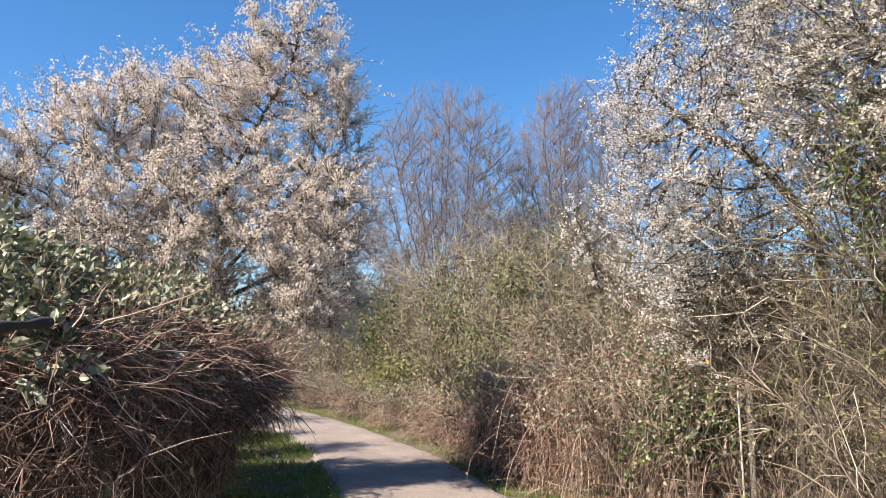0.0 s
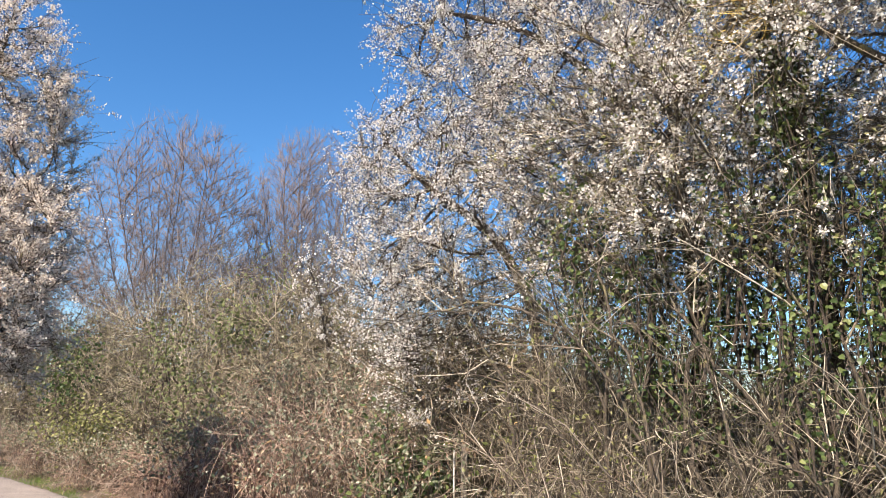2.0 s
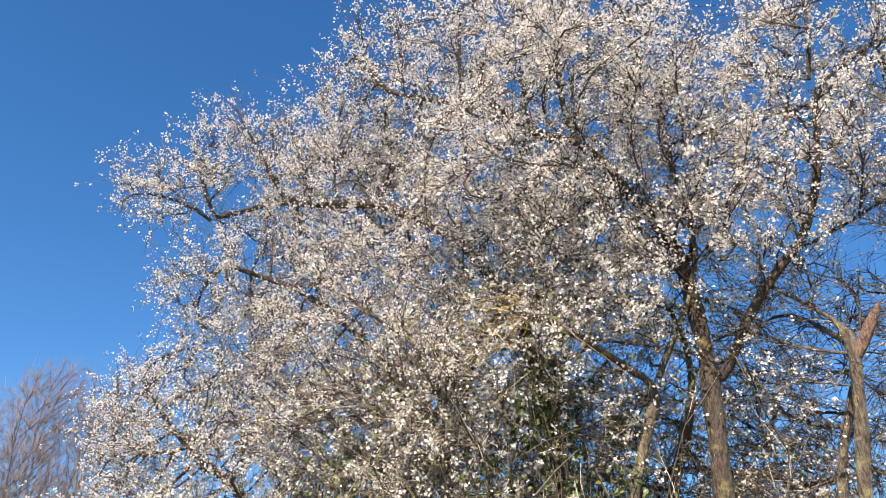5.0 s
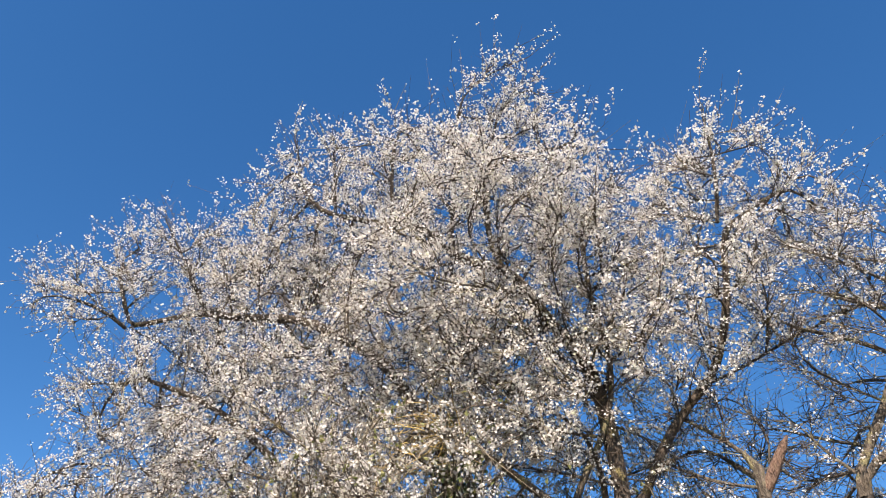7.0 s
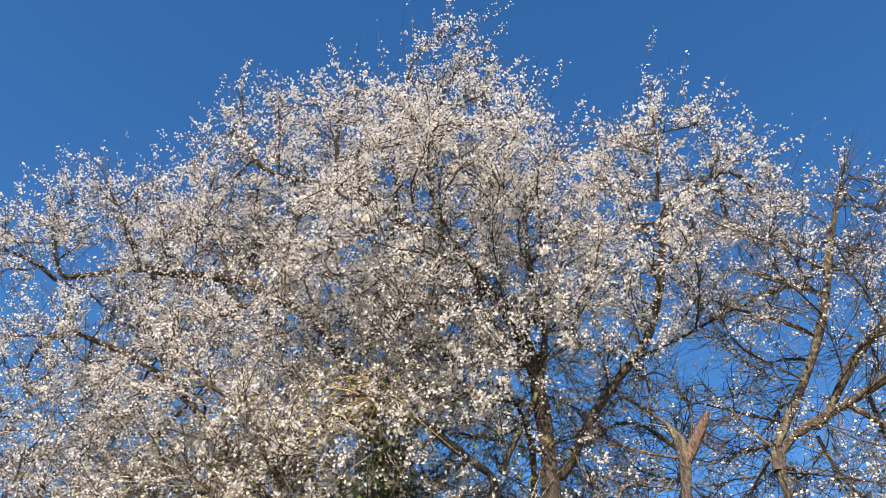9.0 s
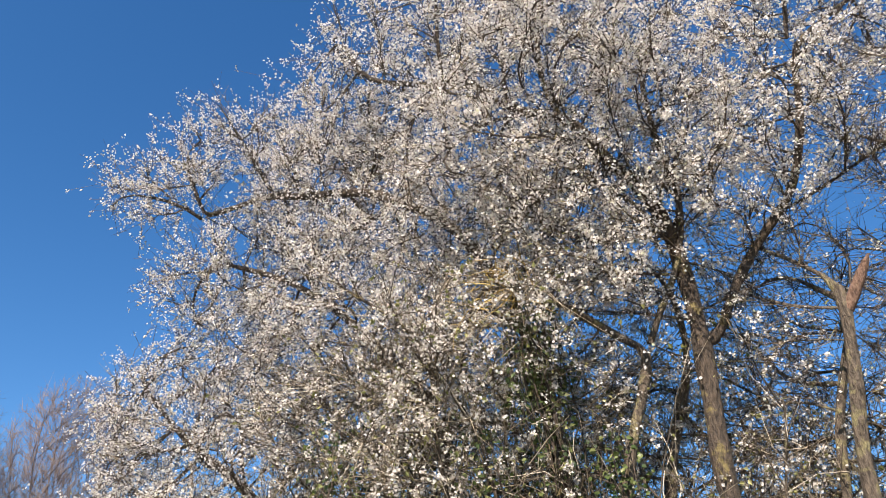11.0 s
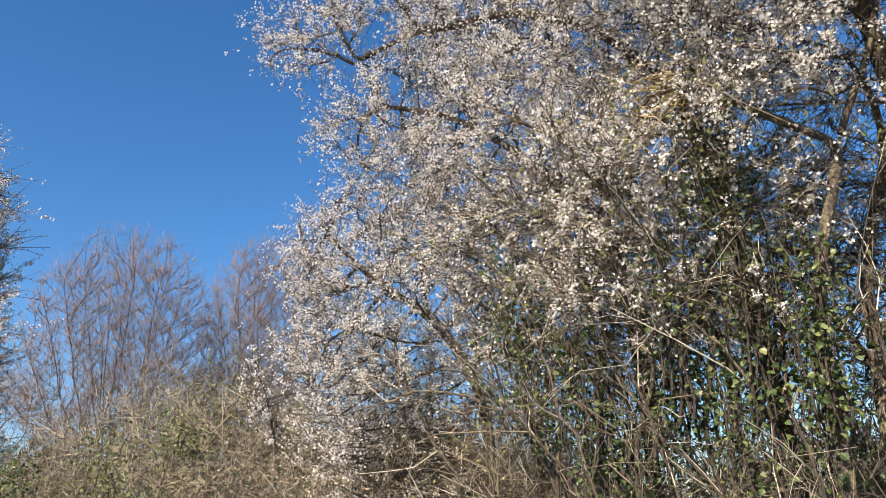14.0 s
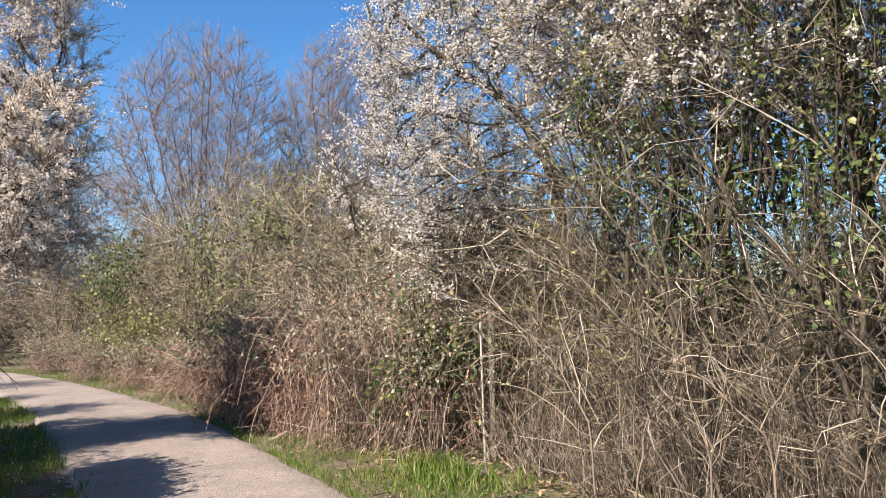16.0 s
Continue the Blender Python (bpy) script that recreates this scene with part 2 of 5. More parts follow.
def petals(at, size, facing_up=0.3, k=3):
    """Small cupped flowers."""
    n = len(at)
    z = unit(rng.normal(0, 1, (n, 3)) + np.array([0, 0, facing_up]))
    u = unit(np.cross(z, rng.normal(0, 1, (n, 3))))
    v = np.cross(z, u)
    r = size * rng.uniform(0.65, 1.3, n)
    a = np.arange(k) * 2 * np.pi / k
    rim = at[:, None] + r[:, None, None] * 0.5 * (np.cos(a)[None, :, None] * u[:, None] + np.sin(a)[None, :, None] * v[:, None] + 0.35 * rng.uniform(0.3, 1.3, (n, k, 1)) * z[:, None])
    verts = np.concatenate([at[:, None], rim], 1).reshape(-1, 3)
    i = np.arange(n)[:, None] * (k + 1)
    s = np.arange(k)[None]
    return verts, np.stack([i + 0 * s, i + 1 + s, i + 1 + (s + 1) % k], -1).reshape(-1, 3)


def blossoms(at, size):
    """Tiny two-lobed cupped flowers, for crowns of many thousands."""
    n = len(at)
    z = unit(rng.normal(0, 1, (n, 3)) + np.array([-0.1, -0.1, 0.3]))
    u = unit(np.cross(z, rng.normal(0, 1, (n, 3))))
    v = np.cross(z, u)
    r = (size * 0.5 * rng.uniform(0.6, 1.35, n))[:, None]
    lift = rng.uniform(0.15, 0.6, (n, 1)) * r
    verts = np.stack([at + u * r, at + v * r * 0.95 + z * lift, at - u * r, at - v * r * 0.95 + z * lift], 1).reshape(-1, 3)
    i = np.arange(n)[:, None] * 4
    return verts, np.concatenate([i + np.array([[0, 1, 2]]), i + np.array([[0, 2, 3]])])


def leaves(at, toward, size, up=0.4, wide=0.6):
    """Pointed leaves folded along the midrib."""
    n = len(at)
    d = unit(toward + rng.normal(0, 0.6, (n, 3)))
    z = unit(rng.normal(0, 0.7, (n, 3)) + np.array([-0.2, -0.1, up]))
    w = unit(np.cross(d, z))
    z = np.cross(w, d)
    L = (size * rng.uniform(0.55, 1.35, n))[:, None]
    W = L * wide * 0.5
    p0, tip = at, at + d * L - z * L * 0.12
    l1, r1 = at + d * L * 0.42 + w * W + z * W * 0.35, at + d * L * 0.42 - w * W + z * W * 0.35
    verts = np.stack([p0, l1, tip, r1], 1).reshape(-1, 3)
    i = np.arange(n)[:, None] * 4
    return verts, np.concatenate([i + np.array([[0, 2, 1]]), i + np.array([[0, 3, 2]])])


def oval_leaves(at, toward, size, up=0.6, wide=0.75):
    """Rounder leaves with a midrib fold and a drooping tip."""
    n = len(at)
    d = unit(toward + rng.normal(0, 0.6, (n, 3)))
    z = unit(rng.normal(0, 0.6, (n, 3)) + np.array([-0.25, -0.35, up]))
    w = unit(np.cross(d, z))
    z = np.cross(w, d)
    L = (size * rng.uniform(0.55, 1.3, n))[:, None]
    W = L * wide * 0.5
    q = lambda a, b, c: at + d * L * a + w * W * b + z * W * c
    verts = np.stack([at, q(0.18, 0.75, 0.2), q(0.6, 0.85, 0.22), q(1.0, 0, -0.3), q(0.6, -0.85, 0.22), q(0.18, -0.75, 0.2), q(0.5, 0, -0.02)], 1).reshape(-1, 3)
    i = np.arange(n)[:, None] * 7
    return verts, np.concatenate([i + np.array([t]) for t in ([0, 6, 1], [6, 2, 1], [6, 3, 2], [0, 5, 6], [5, 4, 6], [4, 3, 6])])


def in_blobs(blobs, n):
    """Random places in a union of balls: rows x, y, z, r."""
    b = np.array(blobs)
    w = b[:, 3] ** 2
    i = rng.choice(len(b), n, p=w / w.sum())
    d = unit(rng.normal(0, 1, (n, 3))) * (rng.uniform(0, 1, n) ** 0.4)[:, None]
    return b[i, :3] + d * b[i, 3:4]


def grow(lines, blobs, n, step=0.2, reach=1.6, kill=0.28, rise=0.12, wander=0.16, rounds=70):
    """A crown: lines are the trunks and limbs, the rest grows towards places in the blobs. Returns nodes, parents."""
    pos, par = [], []
    for line in lines:
        line = np.array(line, float)
        seg = np.linalg.norm(np.diff(line, axis=0), axis=1)
        s = np.concatenate([[0], np.cumsum(seg)])
        q = np.arange(0, s[-1], step)
        pts = np.stack([np.interp(q, s, line[:, k]) for k in range(3)], 1)
        pts = pts + np.cumsum(rng.normal(0, 0.02, pts.shape), 0) * (np.arange(len(pts)) > 0)[:, None]
        start = -1
        if pos:
            old = np.array(pos)
            gap = np.linalg.norm(old - pts[0], axis=1)
            start = int(gap.argmin()) if gap.min() < 0.5 else -1
        for k, p in enumerate(pts):
            par.append(start if k == 0 else len(pos) - 1)
            pos.append(p)
    aims = blobs if isinstance(blobs, np.ndarray) else in_blobs(blobs, n)
    pos = np.array(pos)
    near_d = np.full(len(aims), 1e9)
    near_i = np.zeros(len(aims), int)

    def note(fresh, first):
        for c in range(0, len(fresh), 400):
            d = np.linalg.norm(aims[:, None] - fresh[None, c:c + 400], axis=2)
            j = d.argmin(1)
            best = d[np.arange(len(aims)), j]
            hit = best < near_d
            near_d[hit], near_i[hit] = best[hit], first + c + j[hit]

    note(pos, 0)
    for turn in range(rounds):
        live = near_d > kill
        far = reach if turn > 6 else reach * 2.5
        use = live & (near_d < far)
        if not use.any():
            break
        pull = np.zeros_like(pos)
        np.add.at(pull, near_i[use], unit(aims[use] - pos[near_i[use]]))
        who = np.unique(near_i[use])
        d = unit(unit(pull[who]) + rng.normal(0, wander, (len(who), 3)) + np.array([0, 0, rise]))
        fresh = pos[who] + d * step
        first = len(pos)
        pos = np.concatenate([pos, fresh])
        par.extend(who.tolist())
        before = near_d.copy()
        note(fresh, first)
        stuck = live & use & (near_d >= before - 1e-4)
        near_d[stuck & (rng.uniform(0, 1, len(aims)) < 0.25)] = 0
    return pos, np.array(par)


def girth(par, n, tip=0.0035, power=2.35):
    r = np.full(n, tip ** power)
    total = np.zeros(n)
    for i in range(n - 1, -1, -1):
        if total[i] == 0:
            total[i] = r[i]
        if par[i] >= 0:
            total[par[i]] += total[i]
    return total ** (1 / power)


def chains(pos, par, rad):
    """Split the tree into runs that each follow the thickest child."""
    kids = [[] for _ in pos]
    for i, p in enumerate(par):
        if p >= 0:
            kids[p].append(i)
    runs, todo = [], [(i, -1) for i, p in enumerate(par) if p < 0]
    while todo:
        i, root = todo.pop()
        run = [root, i] if root >= 0 else [i]
        while kids[i]:
            ks = sorted(kids[i], key=lambda k: -rad[k])
            todo += [(k, i) for k in ks[1:]]
            i = ks[0]
            run.append(i)
        runs.append(run)
    return runs


def smooth_line(p, times=2):
    for _ in range(times):
        p[1:-1] = 0.25 * p[:-2] + 0.5 * p[1:-1] + 0.25 * p[2:]
    return p


def wood_parts(top, pos, par, rad, wood, stout, sides, stem_name):
    """Trunks and limbs as parts of their own, the finer branches joined."""
    thin = []
    for k, run in enumerate(chains(pos, par, rad)):
        if len(run) < 2:
            continue
        first = par[run[0]] < 0
        pts, r = smooth_line(pos[run].copy()), rad[run].copy()
        if not first:
            r[0] = r[1]
        r[-1] *= 0.5
        if r.max() >= stout:
            if first:
                r[:3] *= np.array([1.35, 1.15, 1.05])[:len(r[:3])]
            r = r * (1 + 0.09 * np.sin(np.arange(len(r)) * 1.7 + k))
            v, f = tubes(pts[None], r[None], sides)
            part(stem_name if first else "limb", mesh_of("wood", v, f, wood), top)
        else:
            thin.append(tubes(pts[None], r[None], 5 if r.max() > 0.018 else 3))
    if thin:
        part("branchwork", mesh_of("branchwork", *merged(thin), wood), top, "", "stuff")


def fine_twigs(top, pos, par, rad, twigs, twig_len, twig_r, mat, spread, up, fewer, slender=0.022, seg=3):
    slim = np.nonzero(rad < slender)[0]
    slim = slim[par[slim] >= 0]
    pick = rng.choice(slim, twigs)
    way = unit(pos[pick] - pos[par[pick]])
    shoot = shoots(pos[pick] - way * rng.uniform(0, 0.1, (twigs, 1)), way, twig_len, spread, up, 0.05, seg)
    side_at, side_way, _, _ = along(shoot, int(twigs * fewer), 0.2, 0.9)
    side = shoots(side_at, side_way, twig_len * 0.5, spread * 1.3, up * 0.5, 0.0, 2)
    part("twig_mass", mesh_of("twig_mass", *merged([tubes(shoot, taper(len(shoot), seg, twig_r)), tubes(side, taper(len(side), 2, twig_r * 0.75))]), mat), top, "", "stuff")
    return shoot, side


def tree(name, label, group, lines, blobs, n, thick, mats, twigs, twig_len, flower=None, stout=0.03, step=0.2, rise=0.12, kill=0.28, reach=1.6, up=0.35, sides=10, tip=0.007, twig_r=0.0036, fewer=0.45, spread=0.5, seg=3, leaf=None, bloom_from=-2.0, bloom=14, slim=1.15):
    """flower: (material, share of shoots in flower, flowers on each, size, label)."""
    wood, fine = mats
    pos, par = grow(lines, blobs, n, step=step, rise=rise, kill=kill, reach=reach)
    rad = girth(par, len(pos), tip)
    rad = tip + (rad - tip) * (thick - tip) / (rad[0] - tip) if rad[0] < thick * 4 else rad * thick / rad[0]
    rad = np.maximum(np.minimum(rad, thick * slim), tip * 0.8)
    if slim < 1:
        stem = int(np.linalg.norm(np.diff(np.array(lines[0], float), axis=0), axis=1).sum() / step)
        rad[:stem] = np.clip(rad[:stem], thick * np.linspace(1.0, 0.58, stem), thick * np.linspace(1.1, 0.68, stem))
    top = base_at(name, Vector(lines[0][0]), label, "tree", group)
    wood_parts(top, pos, par, rad, wood, stout, sides, "trunk")
    shoot, side = fine_twigs(top, pos, par, rad, twigs, twig_len, twig_r, fine, spread, up, fewer, seg=seg)
    if flower:
        mat, share, each, size, words = flower
        wands = np.concatenate([shoot[rng.uniform(0, 1, len(shoot)) < share], np.linspace(side[:, 0], side[:, 1], seg, axis=1)[rng.uniform(0, 1, len(side)) < share * 0.7]])
        c, w, _, _ = along(wands, int(len(wands) * bloom / each), 0.1, 1.05)
        many = rng.integers(1, each * 2, len(c))
        knot = np.repeat(size * rng.uniform(0.45, 1.1, len(c)), many)[:, None]
        c = np.repeat(c, many, 0)
        c = c + rng.normal(0, 1, c.shape) * knot
        c = c[c[:, 2] > bloom_from + rng.normal(0, 0.3, len(c))]
        part("blossom", mesh_of("blossom", *blossoms(c, size), mat, False), top, words, "stuff")
    if leaf:
        mat, count, size, words = leaf
        a, w, _, _ = along(side, count, 0.2, 1.0)
        part("foliage", mesh_of("foliage", *leaves(a, w, size), mat, False), top, words, "stuff")
    return top, pos, rad, shoot, side


def bush(name, label, group, foot_at, half, height, stems, aims, mats, twigs, twig_len, leaf=None, twig_r=0.0036, thick=0.022, spread=0.8, up=0.15, lean=(0, 0), low=0.12, step=0.2, fewer=1.0, kill=0.25, category="shrub", seg=3, fill=None):
    """A rounded many-stemmed shrub. leaf: (material, count, size, label)."""
    foot_at = np.array((*foot_at, -0.05), float)
    d = unit(rng.normal(0, 1, (aims, 3))) * (rng.uniform(0, 1, aims) ** 0.45)[:, None]
    lumps = 1 + 0.25 * np.sin(d[:, :1] * 7 + foot_at[0] * 3) * np.cos(d[:, 1:2] * 6 + foot_at[1] * 5)
    mid = height * (low + (1 - low) * 0.5)
    p = foot_at + d * lumps * np.array([half[0], half[1], height * (1 - low) * 0.5]) + np.array([0, 0, mid])
    p[:, :2] += np.array(lean) * p[:, 2:3]
    p[:, 2] = np.maximum(p[:, 2], 0.1)
    lines = []
    for k in range(stems):
        q = rng.uniform(-0.45, 0.45, 2) * np.array(half)
        e = q * rng.uniform(1.2, 2.0) + rng.normal(0, 0.15, 2) + np.array(lean) * height * 0.6
        h = height * rng.uniform(0.35, 0.7)
        a, b = foot_at + (*q, 0), foot_at + (*e, h)
        lines.append([a, a * 0.55 + b * 0.45 + rng.normal(0, 0.07, 3), b])
    pos, par = grow(lines, p, aims, step=step, rise=0.05, kill=kill, reach=1.3, wander=0.3)
    rad = girth(par, len(pos), 0.004)
    rad = np.clip(rad * thick / rad[0], 0.0035, thick * 1.3)
    top = base_at(name, Vector(foot_at), label, category, group)
    wood_parts(top, pos, par, rad, mats[0], thick * 0.55, 6, "stem")
    shoot, side = fine_twigs(top, pos, par, rad, twigs, twig_len, twig_r, mats[1], spread, up, fewer, 0.05, seg)
    if leaf:
        mat, count, size, words = leaf
        a, w, _, _ = along(side, count, 0.2, 1.0)
        part("foliage", mesh_of("foliage", *leaves(a, w, size), mat, False), top, words, "stuff")
    if fill:
        mat, count, size = fill
        a, w, _, _ = along(shoot, count, 0.0, 1.0)
        part("leafage", mesh_of("leafage", *leaves(a + rng.normal(0, 0.1, a.shape), w, size), mat, False), top, "dull olive-brown leafage", "stuff")
    return top


def brambles(label, group, foot_at, half, height, canes, mats, leaf, span=0.9, twig=3, cane_r=0.0055, droop=0.0, skew=(0, 0), near=False, fill=0, skirt=0):
    """Arching canes that cross one another, with side shoots and leaves."""
    foot_at = np.array((*foot_at, -0.04), float)
    top = base_at("bramble_bush", Vector(foot_at), label, "bramble", group)
    lift = np.where(rng.uniform(0, 1, canes) < 0.3, 0.0, rng.uniform(0.1, 0.75, canes))
    start = foot_at + np.c_[rng.uniform(-1, 1, (canes, 2)) * np.array(half), lift * height]
    way = unit(np.c_[rng.normal(0, 1, (canes, 2)), np.zeros(canes)]) + np.array((*skew, 0))
    s = np.linspace(0, 1, 8)[None, :, None]
    end = rng.uniform(0.45, 1.0, (canes, 1, 1))
    h = (height * rng.uniform(0.4, 1.1, canes) * (1 - lift))[:, None, None]
    p = start[:, None] + way[:, None] * span * rng.uniform(0.3, 1.2, (canes, 1, 1)) * s * end
    p[:, :, 2:] += h * (1 - (1 - np.minimum(s * end * 1.9, 2.0)) ** 2)
    p += np.cumsum(rng.normal(0, 0.03, p.shape), 1) * (s > 0)
    if skirt:
        b = foot_at + np.c_[rng.uniform(-1, 1, (skirt, 2)) * np.array(half) * 0.8, height * rng.uniform(0.2, 0.75, skirt)]
        out = unit(np.c_[rng.normal(-0.35, 0.8, skirt), rng.normal(-0.45, 0.8, skirt), np.zeros(skirt)]) * rng.uniform(0.25, 0.75, (skirt, 1))
        low = b[:, None] + out[:, None] * s
        low[:, :, 2:] = b[:, None, 2:] * (1 - s ** 1.6) + 0.25 * s * (1 - s)
        low += np.cumsum(rng.normal(0, 0.025, low.shape), 1) * (s > 0)
        p = np.concatenate([p, low])
        canes += skirt
    at, w, _, _ = along(p, canes * twig, 0.25, 1.0)
    side = shoots(at, w, 0.32, 1.1, 0.1 - droop, -0.2, 2)
    for block in (p, side):
        block[:, :, 2] = np.maximum(block[:, :, 2], -0.03)
    part("cane_tangle", mesh_of("cane_tangle", *tubes(p, taper(canes, 8, cane_r, 0.5)), mats[0]), top, "", "stuff")
    part("side_growth", mesh_of("side_growth", *tubes(side, taper(len(side), 2, cane_r * 0.6)), mats[1]), top, "", "stuff")
    if leaf:
        mat, count, size, words, above = leaf
        a, w, _, _ = along(side, count * 3, 0.2, 1.0)
        a, w = a[a[:, 2] > above][:count], w[a[:, 2] > above][:count]
        part("foliage", mesh_of("foliage", *(oval_leaves if near else leaves)(a, w, size, 0.7, 0.75), mat, False), top, words, "stuff")
    if fill:
        a, w, _, _ = along(p, fill, 0.05, 1.0)
        a = a + rng.normal(0, 0.06, a.shape)
        a[:, 2] = np.maximum(a[:, 2], 0.0)
        part("dry_leafage", mesh_of("dry_leafage", *leaves(a, w, 0.05), DEAD, False), top, "withered brown leaves", "stuff")
    return top, p, side


def ivy(label, line, radius, n, size, mat=None):
    """Ivy that climbs or hangs along a line."""
    line = np.array(line, float)
    k = 9
    top = base_at("ivy", Vector(line[0]), label, "ivy", "ivy on the trunks")
    s = np.linspace(0, 1, 12)
    q = np.linspace(0, 1, len(line))
    core = np.stack([np.interp(s, q, line[:, i]) for i in range(3)], 1)
    vines = core[None] + rng.normal(0, radius * 0.45, (k, 1, 3)) + np.cumsum(rng.normal(0, radius * 0.12, (k, 12, 3)), 1)
    part("vine", mesh_of("vine", *tubes(vines, taper(k, 12, 0.01), 5), BARK), top, "", "stuff")
    at, w, _, _ = along(vines, n, 0, 1)
    out = unit(rng.normal(0, 1, (n, 3)) * np.array([1, 1, 0.4]))
    at = at + out * radius * rng.uniform(0.1, 1.0, (n, 1)) ** 0.7
    part("foliage", mesh_of("foliage", *oval_leaves(at, out + np.array([0, 0, -0.5]), size, 0.5, 0.95), mat or IVY, False), top, "", "stuff")
    return top


def shrub(name, label, category, foot, reach_xy, height, stems, mats, leaf=None, lean=(0, 0), group="", twig=6, twiglet=1.5, stem_r=0.007, twig_r=0.003, twig_len=0.4, spread=0.8, up=0.2, tilt=0.3):
    """Many stalks, leaning all ways, with twigs on them."""
    foot = np.array(foot, float)
    top = base_at(name, Vector(foot), label, category, group)
    bed = rng.uniform(-1, 1, (stems, 2)) * np.array(reach_xy)
    start = foot + np.c_[bed, np.full(stems, -0.04)]
    end = start + np.c_[rng.normal(0, tilt, (stems, 2)) * height + np.array(lean) * height, height * rng.uniform(0.35, 1.05, stems)]
    s = np.linspace(0, 1, 5)[None, :, None]
    stem = start[:, None] + (end - start)[:, None] * s + np.cumsum(rng.normal(0, 0.025 * height, (stems, 5, 3)), 1) * (s > 0)
    at, way, _, _ = along(stem, stems * twig, 0.1, 1.0)
    tw = shoots(at, way, twig_len, spread, up, 0.0, 3)
    at2, way2, _, _ = along(tw, int(stems * twig * twiglet), 0.1, 1.0)
    tl = shoots(at2, way2, twig_len * 0.5, spread * 1.2, up * 0.6, 0.0, 2)
    for block in (stem, tw, tl):
        block[:, :, 2] = np.maximum(block[:, :, 2], -0.03)
    part("stalk_mass", mesh_of("stalk_mass", *tubes(stem, taper(stems, 5, stem_r), 4), mats[0]), top, "", "stuff")
    part("twig_mass", mesh_of("twig_mass", *merged([tubes(tw, taper(len(tw), 3, twig_r)), tubes(tl, taper(len(tl), 2, twig_r * 0.75))]), mats[1]), top, "", "stuff")
    if leaf:
        mat, count, size, words = leaf
        a, w, _, _ = along(tl, count, 0.2, 1.0)
        part("foliage", mesh_of("foliage", *leaves(a, w, size), mat, False), top, words, "stuff")
    return top


# ---- ground, path, verges ----
RIGHT_EDGE = [(2.1, -14), (2.05, -5), (1.9, 0), (1.72, 3.5), (1.4, 6.2), (1.06, 7.8), (0.74, 9.4), (0.08, 12.4), (-1.3, 16.4), (-2.7, 19.9), (-4.6, 24), (-6.8, 27.4), (-10, 31), (-16, 35)]
LEFT_EDGE = [(-0.3, -14), (-0.35, -5), (-0.35, 0), (-0.4, 3.5), (-0.77, 7.0), (-1.05, 8.2), (-1.4, 9.6), (-2.2, 12.7), (-3.3, 16.0), (-4.8, 20.2), (-6.6, 24.0), (-8.6, 26.9), (-11.5, 29.6), (-17, 33)]


def edge_line(points, n):
    p = np.array(points, float)
    s = np.concatenate([[0], np.cumsum(np.linalg.norm(np.diff(p, axis=0), axis=1))])
    q = np.linspace(0, s[-1], n)
    line = np.stack([np.interp(q, s, p[:, 0]), np.interp(q, s, p[:, 1])], 1)
    return smooth_line(line, 12)


def ground_sheet():
    ring = np.concatenate([np.linspace(0, 14, 43), np.geomspace(15, 1500, 34)])
    turn = np.linspace(0, 2 * np.pi, 121)[:-1]
    x = ring[:, None] * np.cos(turn)[None] + 1.0
    y = ring[:, None] * np.sin(turn)[None] + 6.0
    z = np.array([[0.018 * noise.noise((a * 0.5, b * 0.5, 0)) + 0.012 * noise.noise((a * 2, b * 2, 3)) for a, b in zip(p, q)] for p, q in zip(x, y)])
    z = np.where(ring[:, None] > 60, -0.3, z - 0.02)
    v = np.stack([x, y, z], 2).reshape(-1, 3)
    i, j = np.meshgrid(np.arange(len(ring) - 1), np.arange(120), indexing="ij")
    f = np.stack([i * 120 + j, (i + 1) * 120 + j, (i + 1) * 120 + (j + 1) % 120, i * 120 + (j + 1) % 120], -1).reshape(-1, 4)
    ob = new("ground", mesh_of("ground", v, f, SOIL))
    return tagged(ob, "earth with leaf litter and thin turf", "ground", kind="structure")


def path_ribbon():
    n, across = 420, 15
    a, b = edge_line(LEFT_EDGE, n), edge_line(RIGHT_EDGE, n)
    wob = lambda k: np.array([0.09 * noise.noise((i * 0.21, k, 0)) + 0.07 * noise.noise((i * 0.9, k, 5)) for i in range(n)])
    a[:, 0] += wob(1.0)
    b[:, 0] += wob(9.0)
    s = np.linspace(0, 1, across)
    xy = a[:, None] + (b - a)[:, None] * s[None, :, None]
    z = 0.02 + 0.03 * np.sin(np.pi * s)[None] + np.array([[0.012 * noise.noise((p[0] * 1.3, p[1] * 1.3, 8)) for p in row] for row in xy])
    z[:, 0], z[:, -1] = -0.05, -0.05
    v = np.concatenate([xy, z[:, :, None]], 2).reshape(-1, 3)
    i, j = np.meshgrid(np.arange(n - 1), np.arange(across - 1), indexing="ij")
    k = i * across + j
    f = np.stack([k, k + 1, k + across + 1, k + across], -1).reshape(-1, 4)
    return tagged(new("path", mesh_of("path", v, f, GRAVEL)), "pale beige compacted gravel footpath with worn edges", "path", kind="structure")


